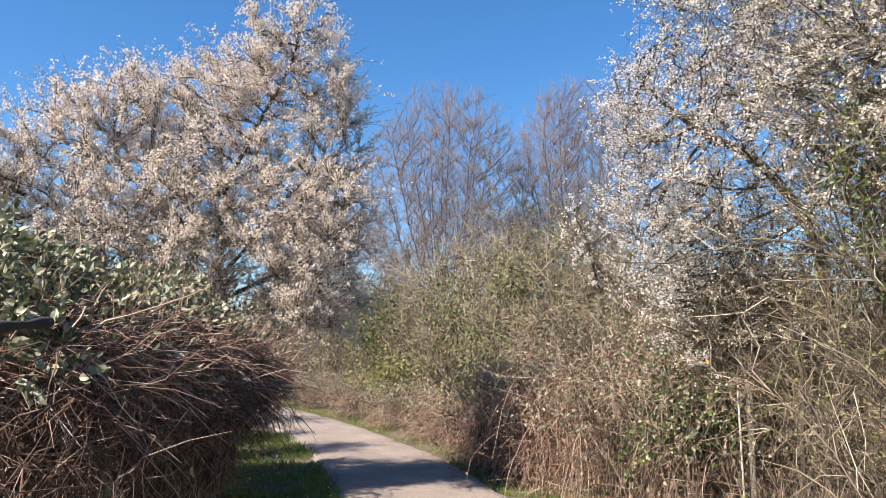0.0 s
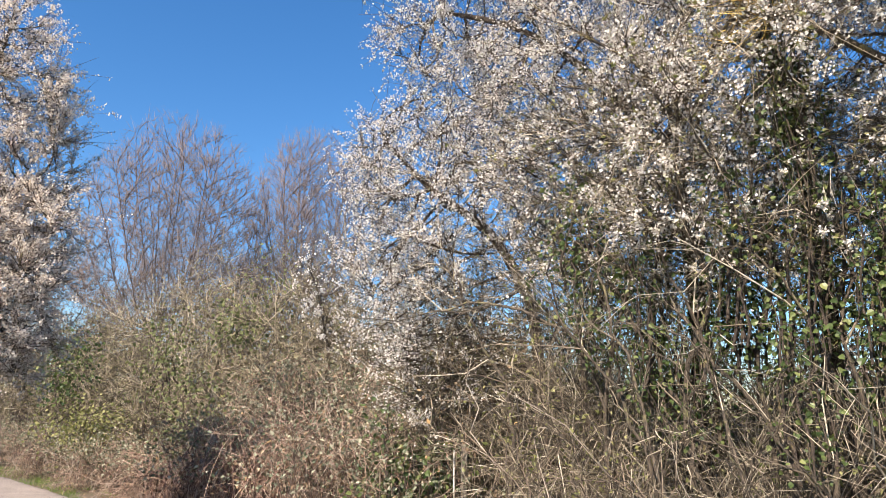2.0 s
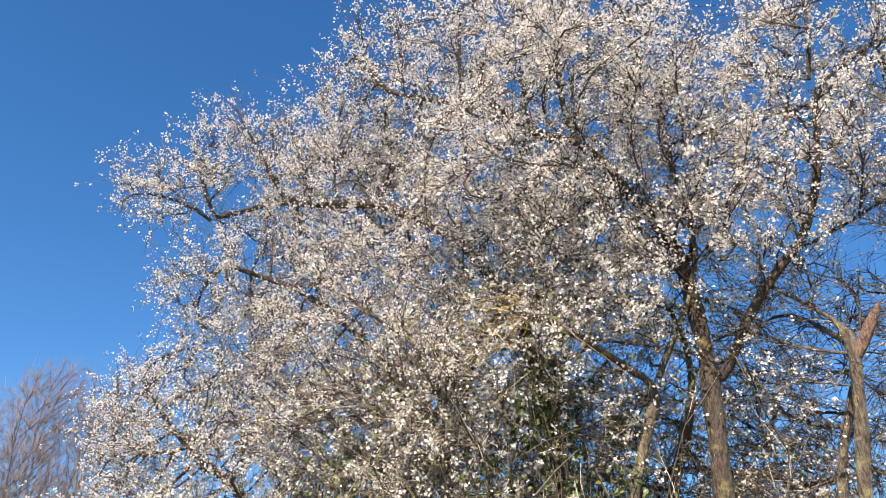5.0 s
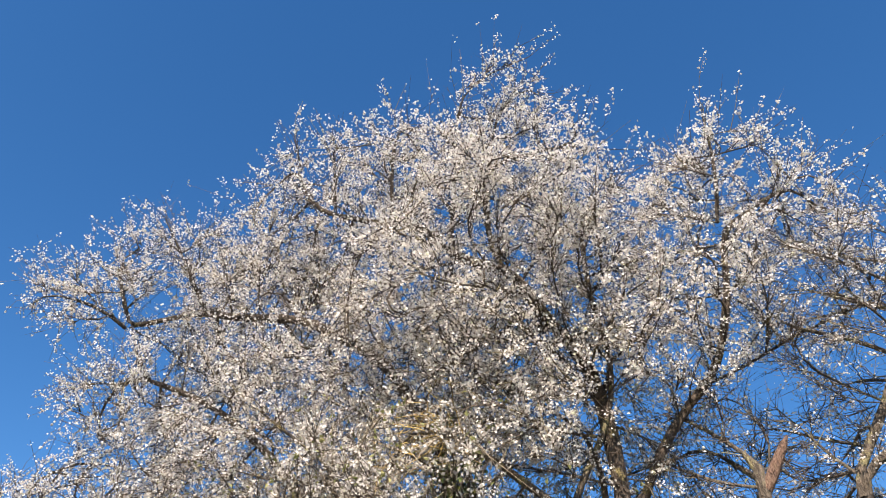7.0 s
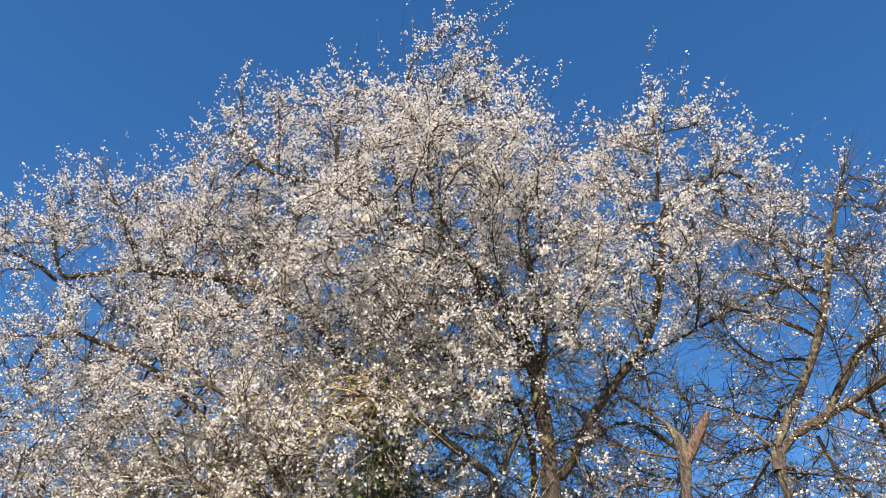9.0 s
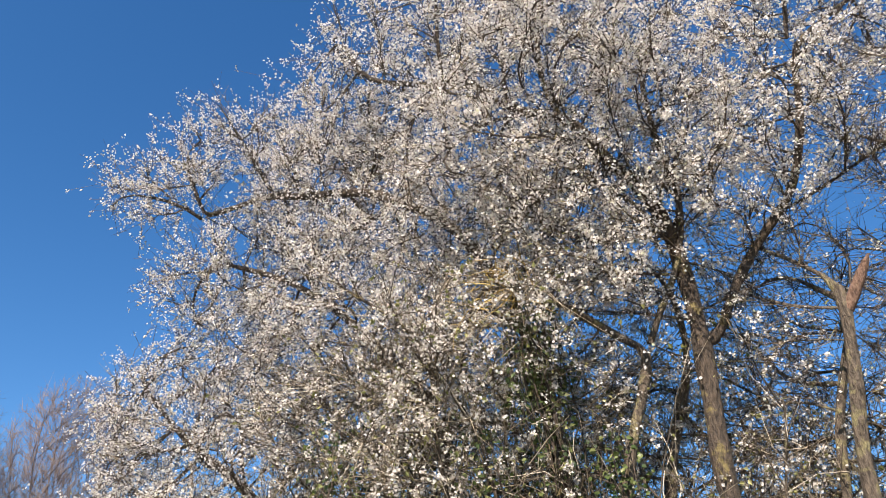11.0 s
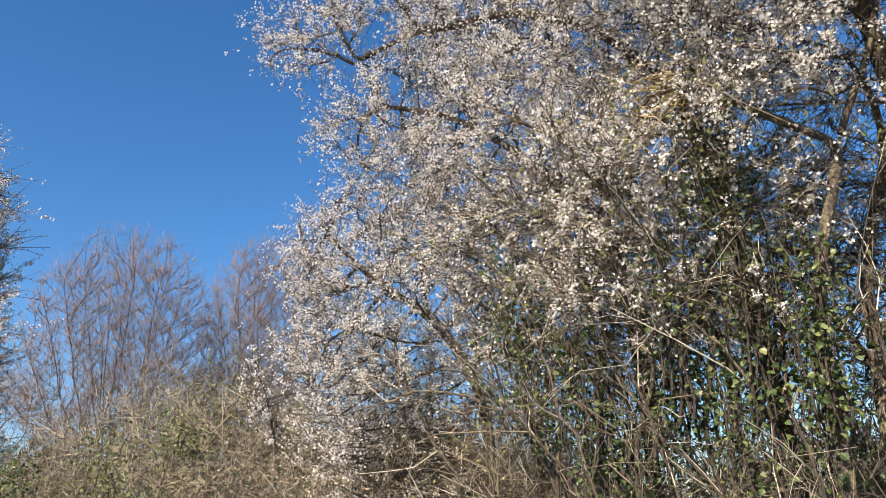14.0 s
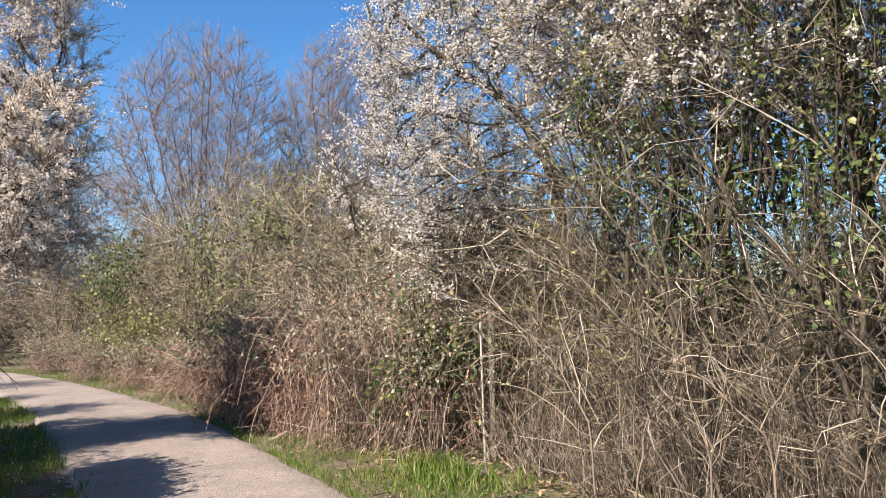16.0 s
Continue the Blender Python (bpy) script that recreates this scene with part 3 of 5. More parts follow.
def strip(inner, width, y0, y1, n, out):
    """Random places on the strip beside an edge line; denser near the edge."""
    line = edge_line(inner, 500)
    line = line[(line[:, 1] > y0) & (line[:, 1] < y1)]
    p = line[rng.integers(0, len(line), n)]
    off = np.where(rng.uniform(0, 1, n) < 0.12, rng.uniform(-0.22, 0, n) / width * rng.uniform(0, 1, n), rng.uniform(-0.03, 1, n)) * width
    return np.c_[p[:, 0] + off * out, p[:, 1] + rng.normal(0, 0.1, n), np.full(n, -0.01)]


def grass(name, label, at, size, lean=0.35):
    keep = np.array([noise.noise((p[0] * 1.7, p[1] * 1.7, 2.0)) for p in at]) > -0.12
    at = at[keep]
    up = np.tile([0, 0, 1.6], (len(at), 1)) + rng.normal(0, lean, (len(at), 3))
    v, f = leaves(at, up, size, up=0.0, wide=0.1)
    return tagged(new(name, mesh_of(name, v, f, GRASS, False)), label, "grass", kind="stuff")


ground_sheet()
path_ribbon()
grass("verge_grass", "short fresh green grass on the verge", strip(RIGHT_EDGE, 1.5, 4.0, 12, 13000, 1), 0.065)
grass("verge_grass", "short green grass along the far verge", strip(RIGHT_EDGE, 0.8, 12, 26, 4000, 1), 0.08)
grass("tall_grass", "taller bright green grass tuft by the fence post", np.c_[rng.normal(2.2, 0.28, 900), rng.normal(6.6, 0.35, 900), np.zeros(900)], 0.14)
grass("shaded_grass", "dark green shaded grass beside the bramble hedge", strip(LEFT_EDGE, 1.3, 2.5, 16, 13000, -1), 0.1)

# ---- flowering trees ----


def S(*rows):
    return [spot(*r) for r in rows]


def B(*rows):
    return [(*spot(*r[:3]), r[3]) for r in rows]


def foot(az, d):
    p = spot(az, 0, d)
    p[2] = -0.08
    return p


WHITE = "dense white five-petalled plum blossom"
tree("flowering_plum_tree", "leaning wild plum tree covered in white blossom", "flowering plum trees",
     [[foot(-47.5, 6.0), *S((-46.5, 8, 6.1), (-45.5, 20, 6.5), (-43, 27, 6.9), (-38, 33, 7.2), (-30, 36, 7.8), (-22, 35, 8.4))],
      [foot(-36.5, 6.8), *S((-36.5, 10, 6.9), (-36, 17.5, 7.2), (-31, 24, 7.6), (-24, 28, 8.2), (-17, 29, 8.6))],
      [foot(-27, 7.6), *S((-25.5, 8, 7.7), (-22, 14, 8.0), (-16, 19, 8.5))],
      S((-36, 17, 7.2), (-36.5, 22, 6.2), (-37, 24, 5.5)), S((-22, 35, 8.4), (-17, 32.5, 8.6), (-14, 33.9, 8.7), (-11.5, 33.2, 8.7)), S((-16, 19, 8.5), (-13.6, 21, 8.6)), S((-22, 35, 8.4), (-17, 40.5, 8.6)), S((-17, 32.5, 8.6), (-13.8, 37.2, 8.6))],
     4 * B((-14.6, 20.3, 8.5, 0.36), (-14.8, 16.5, 8.4, 0.36), (-15.2, 12.5, 8.3, 0.36), (-15.8, 8, 8.2, 0.34), (-16.2, 4, 8.0, 0.32), (-16.8, 0.9, 7.9, 0.26), (-16.5, 10, 8.0, 0.45), (-16.8, 5.5, 7.9, 0.4), (-16.2, 15, 8.1, 0.5)) +
     B((-17.5, 12, 8.0, 0.8), (-15.5, 17, 8.3, 0.6), (-16.5, 5, 8.0, 0.5), (-13.9, 18.5, 8.5, 0.3), (-9.6, 33.0, 8.7, 0.18), (-11.6, 33.3, 8.7, 0.28), (-13.8, 33.8, 8.6, 0.42), (-15.5, 36.3, 8.6, 0.32), (-18.5, 38, 8.6, 0.32), 
       (-21, 35, 8.5, 0.8), (-17, 26.5, 8.4, 0.45), (-22, 27, 8.2, 0.95), (-20, 20, 8.2, 0.85), (-25, 18, 7.6, 0.9), (-29, 34, 8.0, 1.0), (-31, 26, 7.2, 1.0), (-36, 25, 6.6, 0.6), (-34, 19, 6.6, 0.6), (-38, 31, 7.2, 0.6)),
     4200, 0.055, (BARK, TWIG), 7600, 0.32, (BLOSSOM, 0.85, 2, 0.021, WHITE), kill=0.2, seg=3, fewer=1.0, up=0.35, spread=0.42, bloom=13, tip=0.0085)
tree("flowering_plum_tree", "tall wild plum tree with dark forked trunk and white blossom", "flowering plum trees",
     [[foot(-57.2, 5.9), *S((-57.6, 12.6, 6.1), (-58.0, 21, 6.4), (-58.2, 30.8, 6.8), (-54.4, 35.5, 6.9), (-50.7, 39.2, 7.0), (-49.3, 42, 7.2), (-49, 47, 7.4), (-51, 52, 7.6))],
      S((-58.0, 21.5, 6.4), (-60, 26, 6.6), (-65.3, 30, 7.0), (-72.7, 32.3, 7.4), (-84, 33, 8.0)),
      S((-58.2, 30.5, 6.8), (-56.5, 36, 7.0), (-56, 42, 7.3)),
      S((-51, 39, 7.0), (-44, 40, 7.2), (-38, 43, 7.6)),
      S((-65.3, 30, 7.0), (-69, 36, 7.2), (-71, 42, 7.4), (-72, 47.5, 7.7)), S((-44, 40, 7.2), (-44.3, 47, 7.6), (-44.4, 53.6, 7.7)), S((-38, 43, 7.6), (-36.4, 51.4, 7.8)), S((-38, 43, 7.6), (-30, 43, 8.1), (-26.3, 48.4, 8.3)), S((-71, 40, 7.4), (-76, 41, 7.8), (-80, 41.8, 7.9))],
     B((-36, 44.5, 7.8, 0.7), (-36.5, 49.5, 7.8, 0.25), (-29.5, 40.5, 8.2, 0.7), (-27, 45.5, 8.3, 0.25), (-44, 45.5, 7.7, 0.75), (-44.3, 51.5, 7.7, 0.25), (-50.8, 50, 7.7, 0.4), (-51.2, 53.8, 7.7, 0.18), (-51, 43, 7.0, 1.0), (-57.5, 44, 7.3, 0.55), (-43, 37, 6.8, 1.0), (-63, 40, 7.4, 0.6), (-71, 42, 7.6, 0.55), (-68, 44.2, 7.6, 0.4), (-72.5, 45.5, 7.7, 0.2), (-75.5, 39, 7.8, 0.5), (-66, 36, 7.0, 0.7), (-54.5, 33, 6.5, 0.5), (-60.5, 34, 6.7, 0.55), (-48, 34, 6.5, 0.55), (-63, 30.5, 6.7, 0.45), (-52, 33, 6.3, 0.5), (-47.5, 29, 6.2, 0.55), (-53, 28, 6.3, 0.45), (-58, 33, 6.5, 0.4), (-56, 37, 6.6, 0.45), (-50, 37, 6.5, 0.5), (-44, 31, 6.3, 0.5)),
     3600, 0.072, (BARK, TWIG), 6400, 0.32, (BLOSSOM, 0.85, 2, 0.0235, WHITE), kill=0.2, seg=3, fewer=1.0, up=0.4, spread=0.4, bloom=13, tip=0.0085)
tree("flowering_plum_tree", "twin-trunked wild plum tree with sparse white blossom", "flowering plum trees",
     [[foot(-49.3, 5.7), *S((-49.4, 13, 5.9), (-51, 18, 6.1), (-52.8, 22.5, 6.2), (-56.4, 26.5, 6.5), (-58, 33, 6.8))],
      [foot(-50.2, 6.3), *S((-50.6, 13, 6.5), (-52.5, 19, 6.7), (-53.6, 22, 6.8), (-53.5, 28, 7.0))],
      S((-52.8, 22, 6.2), (-48, 25.5, 6.2), (-43.5, 28, 6.2), (-40, 28.5, 6.0))],
     B((-47, 30, 7.0, 0.8), (-53, 33, 7.2, 0.8), (-41, 24, 7.0, 0.5), (-56, 25, 7.0, 0.8), (-48, 16, 7.2, 0.8), (-40, 15, 6.8, 0.8), (-46, 21, 6.8, 0.8), (-53, 14, 7.0, 0.9), (-58, 18, 7.2, 0.9)),
     2100, 0.046, (BARK_GREY, TWIG), 3600, 0.38, (BLOSSOM, 0.5, 3, 0.025, WHITE), bloom_from=3.5, kill=0.24, up=-0.45, leaf=(SPRING, 1500, 0.045, "small young leaves"))
broken = tree("flowering_plum_tree", "wild plum tree with a broken trunk and spreading limbs", "flowering plum trees",
     [[foot(-64.8, 5.9), *S((-65.2, 12.6, 6.1), (-66.7, 21, 6.3), (-67.8, 23.7, 6.4), (-69.2, 25.9, 6.53))],
      [foot(-62, 6.3), *S((-62.3, 12, 6.4), (-63.6, 18, 6.6), (-66.5, 24, 6.8))],
            [foot(-74, 6.6), *S((-73.4, 14, 6.7), (-72.4, 21.5, 6.8), (-76, 22.5, 7.0), (-80, 23.5, 7.3), (-88, 26, 7.6))],
      S((-72.5, 21.5, 6.8), (-75, 25, 7.1), (-78, 29, 7.4), (-81, 35, 7.7), (-85, 39.4, 7.9)), S((-76, 22.5, 7.0), (-81, 27, 7.4), (-86, 30, 7.6), (-92, 31, 7.8))],
     B((-82, 34, 7.8, 0.6), (-88, 31, 7.8, 0.8), (-95, 30, 7.8, 1.0), (-76, 33, 7.3, 0.7), (-84, 26, 7.4, 0.9), (-72, 24, 7.4, 0.8), (-64, 24, 7.2, 0.8), (-63, 14, 7.2, 0.9), (-69, 15, 7.2, 0.9), (-75, 20, 7.2, 0.8), (-68, 20, 7.4, 0.7), (-80, 19, 7.2, 0.8), (-74, 13, 7.3, 0.8)),
     3300, 0.072, (BARK_GREY, TWIG), 6500, 0.38, (BLOSSOM, 0.3, 2, 0.022, WHITE), kill=0.22, up=-0.1, slim=0.5)
stem = smooth_line(broken[1][:int(np.linalg.norm(np.diff(np.array([foot(-64.8, 5.9), *S((-65.2, 12.6, 6.1), (-66.7, 21, 6.3), (-67.8, 23.7, 6.4), (-69.2, 25.9, 6.53))]), axis=0), axis=1).sum() / 0.2)].copy())
way = unit(np.array(spot(-71.5, 28.0, 6.7)) - stem[-2])
stub = stem[-2] + way * np.array([0, 0.14, 0.28, 0.38, 0.46])[:, None]
part("broken_stub", mesh_of("broken_stub", *tubes(stub[None], np.array([[0.04, 0.045, 0.041, 0.03, 0.007]]), 9), BROKEN), broken[0], "pale torn wood where the trunk has snapped")
tree("flowering_plum_tree", "slender young plum sapling with a few white sprigs", "flowering plum trees",
     [[foot(-11.8, 11.6), *S((-11.3, 4, 11.6), (-10.4, 9.5, 11.6))]], B((-9.4, 10.4, 11.6, 0.35), (-10.6, 8, 11.6, 0.5), (-11.2, 5, 11.6, 0.4)),
     170, 0.02, (BARK, TWIG), 330, 0.3, (BLOSSOM, 0.3, 7, 0.032, "sparse white sprigs"), stout=0.012)
tree("flowering_plum_tree", "broad wild plum tree in cream-white blossom behind the hedge", "flowering plum trees",
     [[foot(17.5, 9.7), *S((17.2, 4, 9.67), (17.8, 12, 9.67), (16, 17, 9.67), (14, 21, 9.59), (12.8, 24, 9.5))],
      S((17.3, 5, 9.67), (21, 10, 9.67), (25, 13, 9.75)), S((17.3, 4, 9.67), (22, 6, 9.52), (28, 9, 9.52)),
      S((17.3, 6, 9.67), (13, 12, 9.44), (9, 15, 9.28)), S((17.2, 4, 9.67), (12, 7, 9.36), (9.5, 10, 9.28))],
     B((12.6, 24.2, 9.5, 0.3), (14.4, 23.2, 9.5, 0.35), (11.2, 22.3, 9.4, 0.35), (13.8, 21.2, 9.59, 0.47), (17, 18.5, 9.75, 0.66), (20.5, 17, 9.83, 0.62), (24.3, 16.5, 9.83, 0.58), (27.3, 15.3, 9.83, 0.47), (30, 14.3, 9.75, 0.39), (10.6, 18.6, 9.36, 0.51), (8.6, 17, 9.28, 0.35), (10, 12, 9.36, 0.58), (10.5, 7, 9.36, 0.55),
       (14, 11, 9.36, 0.94), (19, 12, 9.59, 0.94), (24, 10, 9.59, 0.78), (28, 9, 9.52, 0.70), (12.5, 4, 9.05, 0.43), (34, 11, 9.52, 0.78), (20, 6, 9.05, 0.70), (27, 6, 9.05, 0.62), (9.8, 3.5, 9.20, 0.47), (8.8, 9, 9.36, 0.39), (10.2, 7.5, 8.66, 0.43), (11.6, 4.6, 8.50, 0.39), (9.6, 11.5, 8.81, 0.39), (13.5, 8, 8.58, 0.47)),
     3600, 0.055, (BARK, TWIG), 10500, 0.28, (BLOSSOM_WARM, 0.95, 2, 0.0195, "cream-white blossom on upright shoots"), bloom=19, kill=0.19, step=0.17, twig_r=0.004, seg=3, fewer=1.0, up=0.5, spread=0.35)

tree("flowering_plum_tree", "many-stemmed young plum with scattered white blossom", "flowering plum trees",
     [[foot(a, d), *S((a + 0.6, 6, d + 0.1), (a + 1.5 * k, 12, d + 0.3), (a + 3 * k, 17, d + 0.5))] for k, (a, d) in enumerate(((-30, 7.0), (-34.5, 6.7), (-39, 6.6), (-43.5, 6.6), (-53.5, 6.6)), -2)],
     B((-29, 12, 7.2, 0.7), (-33, 15, 6.9, 0.7), (-37, 10, 6.8, 0.7), (-41, 17, 6.8, 0.7), (-45, 11, 6.8, 0.7), (-50, 17, 6.9, 0.7), (-54, 10, 6.8, 0.7), (-60, 12, 6.9, 0.7), (-27, 19, 7.2, 0.6), (-35, 21, 7.0, 0.6)),
     2400, 0.03, (BARK_GREY, TWIG_GREY), 4600, 0.34, (BLOSSOM, 0.22, 4, 0.025, WHITE), bloom_from=2.3, leaf=(SPRING, 2800, 0.045, "small young yellow-green leaves"), kill=0.22, up=0.0, spread=0.8, fewer=0.6, stout=0.016)

tree("flowering_plum_tree", "thin pale-stemmed plum with young leaves and white flecks", "flowering plum trees",
     [[foot(a, d), *S((a + 1.5, 5, d), (a - 0.9, 10, d - 0.1), (a + 1.8, 17, d + 0.1), (a + b, 25, d + 0.2))] for a, d, b in ((-32, 6.3, 2), (-38.5, 6.0, 1), (-42.5, 5.9, -1), (-46, 6.0, 2))],
     B((-32, 23, 6.2, 0.45), (-36, 25, 6.1, 0.5), (-39.5, 21, 5.9, 0.55), (-43, 24, 5.9, 0.55), (-42, 15, 5.9, 0.6), (-46.5, 20, 6.0, 0.5), (-35, 16, 6.0, 0.5), (-46, 26, 6.0, 0.4)),
     850, 0.017, (BARK_POLE, TWIG_GREY), 1800, 0.34, (BLOSSOM, 0.32, 4, 0.025, WHITE), bloom_from=2.6, leaf=(SPRING, 1900, 0.04, "small young yellow-green leaves"), kill=0.22, up=0.0, spread=0.9, fewer=0.6, stout=0.011)

# ---- bare trees far off ----
def dome(az0, d0, half, low, high):
    """Balls over a domed crown and within it."""
    rows = []
    for k, (f, r) in enumerate(((1.0, 0.8), (0.98, 0.8), (0.72, 1.2), (0.42, 1.5))):
        for a in np.linspace(-88, 88, (15, 13, 7, 4)[k]) + rng.normal(0, 3, (15, 13, 7, 4)[k]):
            rows.append((az0 + half * f * math.sin(math.radians(a)), low + (high - low) * f * max(math.cos(math.radians(a)), 0.0) ** 0.8, d0 + rng.normal(0, 1.6), r))
    return B(*rows)


def vase_tree(label, az0, d0, half, high, stems):
    """A bare tree whose limbs fan out from low down into an even dome of fine branches."""
    base = foot(az0, d0)
    side_axis = np.array((math.cos(radians(az0)), math.sin(radians(az0)), 0.0))
    R, H = d0 * math.tan(radians(half)), 1.6 + d0 * math.tan(radians(high))
    mid, rise = H * 0.62, H * 0.38
    n = 5200
    q = unit(rng.normal(0, 1, (n, 3))) * (rng.uniform(0, 1, n) ** 0.42)[:, None]
    aims = base + q * np.array([R, R, rise]) + np.array([0, 0, mid])
    lines = []
    for k, f in enumerate(np.linspace(-1, 1, stems)):
        off = side_axis * f
        deep = np.array([-side_axis[1], side_axis[0], 0]) * math.sin(5.3 * k) * R * 0.5
        tip = base + off * R * 0.84 + deep + np.array([0, 0, mid + rise * (0.8 * math.sqrt(max(1 - f * f, 0.0)) - 0.05) - 0.5 * abs(math.sin(2.1 * k))])
        fork = base + off * 0.4 + deep * 0.08 + np.array([0, 0, H * 0.25])
        lines.append([base + off * 0.3, fork, fork * 0.45 + tip * 0.55 + off * R * 0.05 + np.array([0, 0, -0.15]), tip])
    return tree("bare_tree", label, "bare trees beyond the thicket", lines, aims, n, 0.06, (BARK_FAR, TWIG_FAR), 12500, 0.42, None, stout=0.03, step=0.24, rise=0.75, kill=0.27, reach=1.7, up=1.0, sides=7, tip=0.0085, twig_r=0.0068, fewer=0.8, spread=0.38, seg=2, slim=1.0)


vase_tree("bare rounded tree with a vase of ascending limbs", 0.2, 30, 6.8, 19.9, 13)
vase_tree("bare tree with reddish ascending branches", -9.4, 31, 4.9, 20.1, 9)

for az0, d0, half, high in ((8.5, 36, 5, 9.5), (-2.0, 40, 6, 10.5), (-8.0, 38, 5, 10)):
    tree("bare_tree", "low bare tree in distant haze", "bare trees beyond the thicket",
         [[foot(az0 + f, d0), *S((az0 + f * half * 0.45, high * 0.45, d0), (az0 + f * half * 0.8, high * 0.7, d0 + math.sin(9 * f)))] for f in (-0.9, -0.4, 0.1, 0.5, 0.95)],
         dome(az0, d0, half, 1.0, high), 1500, 0.06, (BARK_FAR, TWIG_FAR), 6500, 0.8, None, stout=0.04, step=0.45, kill=0.5, reach=3.0, up=0.15, tip=0.012, twig_r=0.0095, rise=0.08, spread=0.6, sides=6, fewer=0.9, seg=2)


def far_woods():
    """A low belt of distant brushwood that closes the horizon."""
    n = 4000
    az = np.concatenate([rng.uniform(-100, 60, n // 2), rng.uniform(-100, -12, n // 2)])
    d = rng.uniform(34, 60, n)
    h = 3.2 + 1.6 * np.sin(az * 0.21) + 1.1 * np.sin(az * 0.53 + 1)
    a = np.radians(az)
    at = np.c_[-np.sin(a) * d, np.cos(a) * d, rng.uniform(0, 1, n) ** 0.8 * h]
    s = shoots(at, np.tile([0, 0, 0.7], (n, 1)), 1.3, 0.6, 0.3, 0, 3)
    m = 26000
    az = rng.uniform(-105, 62, m)
    a, d = np.radians(az), rng.uniform(38, 58, m)
    h = 3.4 + 1.5 * np.sin(az * 0.21) + 1.0 * np.sin(az * 0.53 + 1) + 0.5 * np.sin(az * 1.7)
    at = np.c_[-np.sin(a) * d, np.cos(a) * d, rng.uniform(0, 1, m) * h]
    tagged(new("distant_thicket", mesh_of("distant_thicket", *leaves(at, rng.normal(0, 1, (m, 3)), 0.55, 0.2), HAZE_FILL, False)), "hazy brown thicket closing the view in the distance", "woods", kind="stuff")
    return tagged(new("far_brushwood", mesh_of("far_brushwood", *tubes(s, taper(n, 3, 0.035)), TWIG_FAR)), "belt of bare brushwood in the distance", "woods", kind="stuff")


far_woods()


def dry_field():
    """Tall bleached grass beyond the thicket."""
    n = 9000
    az, d = np.radians(rng.uniform(-75, -22, n)), rng.uniform(12.5, 30, n)
    at = np.c_[-np.sin(az) * d, np.cos(az) * d, np.full(n, -0.02)]
    up = np.tile([0, 0, 1.6], (n, 1)) + rng.normal(0, 0.4, (n, 3))
    return tagged(new("dry_grass", mesh_of("dry_grass", *leaves(at, up, 0.9, 0.0, 0.07), BLEACHED, False)), "tall bleached dry grass beyond the thicket", "grass", kind="stuff")


BLEACHED = leafy("bleached_grass", [(0.0, (0.14, 0.11, 0.06)), (0.6, (0.3, 0.25, 0.14)), (1.0, (0.44, 0.38, 0.24))], 0.8, 0.3, (0.5, 0.42, 0.22))
dry_field()

# ---- thickets ----
OLIVE, GREY, DRY = (TWIG_OLIVE, TWIG_OLIVE), (TWIG_GREY, TWIG_GREY), (STRAW, TWIG_GREY)
YOUNG = "small young yellow-green leaves"
for x, y, h, w in ((2.8, 11.6, 2.9, 0.9), (2.4, 13.4, 3.4, 1.1), (1.3, 15.6, 3.8, 1.2), (3.0, 16.0, 4.4, 1.4), (0.2, 18.2, 4.0, 1.3), (-1.2, 21.4, 3.8, 1.4), (1.4, 20.8, 5.0, 1.6), (-3.3, 25.2, 3.7, 1.6), (-5.8, 29.4, 4.4, 1.9), (-9.8, 28.6, 4.6, 1.5), (-10.5, 33.5, 4.2, 2.4), (4.2, 12.5, 4.0, 1.2), (-3.0, 8.5, 2.5, 0.75), (-3.4, 10.2, 2.3, 0.8), (-4.0, 12.4, 2.4, 0.8), (-5.4, 9.9, 2.3, 0.9), (-6.9, 11.5, 2.7, 1.2), (-5.4, 14.5, 2.4, 1.0), (-6.0, 18.0, 2.6, 1.2)):
    bush("thicket_shrub", "olive-brown twiggy shrub just coming into leaf", "shrubs of the far thicket", (x, y), (w, w), h * 1.13, 10, 700, OLIVE, 2300, 0.4, (SPRING, 700, 0.045, YOUNG), up=0.1, fewer=0.8, twig_r=0.0048, step=0.26, kill=0.32, seg=2, spread=0.9, fill=(OLIVE_FILL, 3000, 0.06))
for x, y, h, w in ((5.2, 14.6, 3.6, 1.4), (3.9, 18.6, 4.4, 1.7), (2.6, 23.5, 4.6, 1.9), (-0.8, 25.2, 4.4, 1.8), (-3.2, 29.5, 4.4, 2.0), (-8.0, 36.0, 4.6, 2.6), (-11.5, 24.5, 3.4, 1.8)):
    bush("thicket_shrub", "dense brown shrub at the back of the thicket", "shrubs of the far thicket", (x, y), (w, w), h, 6, 350, OLIVE, 700, 0.5, None, twig_r=0.006, step=0.34, kill=0.4, seg=2, spread=1.0, fewer=0.6, fill=(OLIVE_FILL, 5500, 0.1))
RED, PALE = (CANE, CANE), (STRAW, CANE)
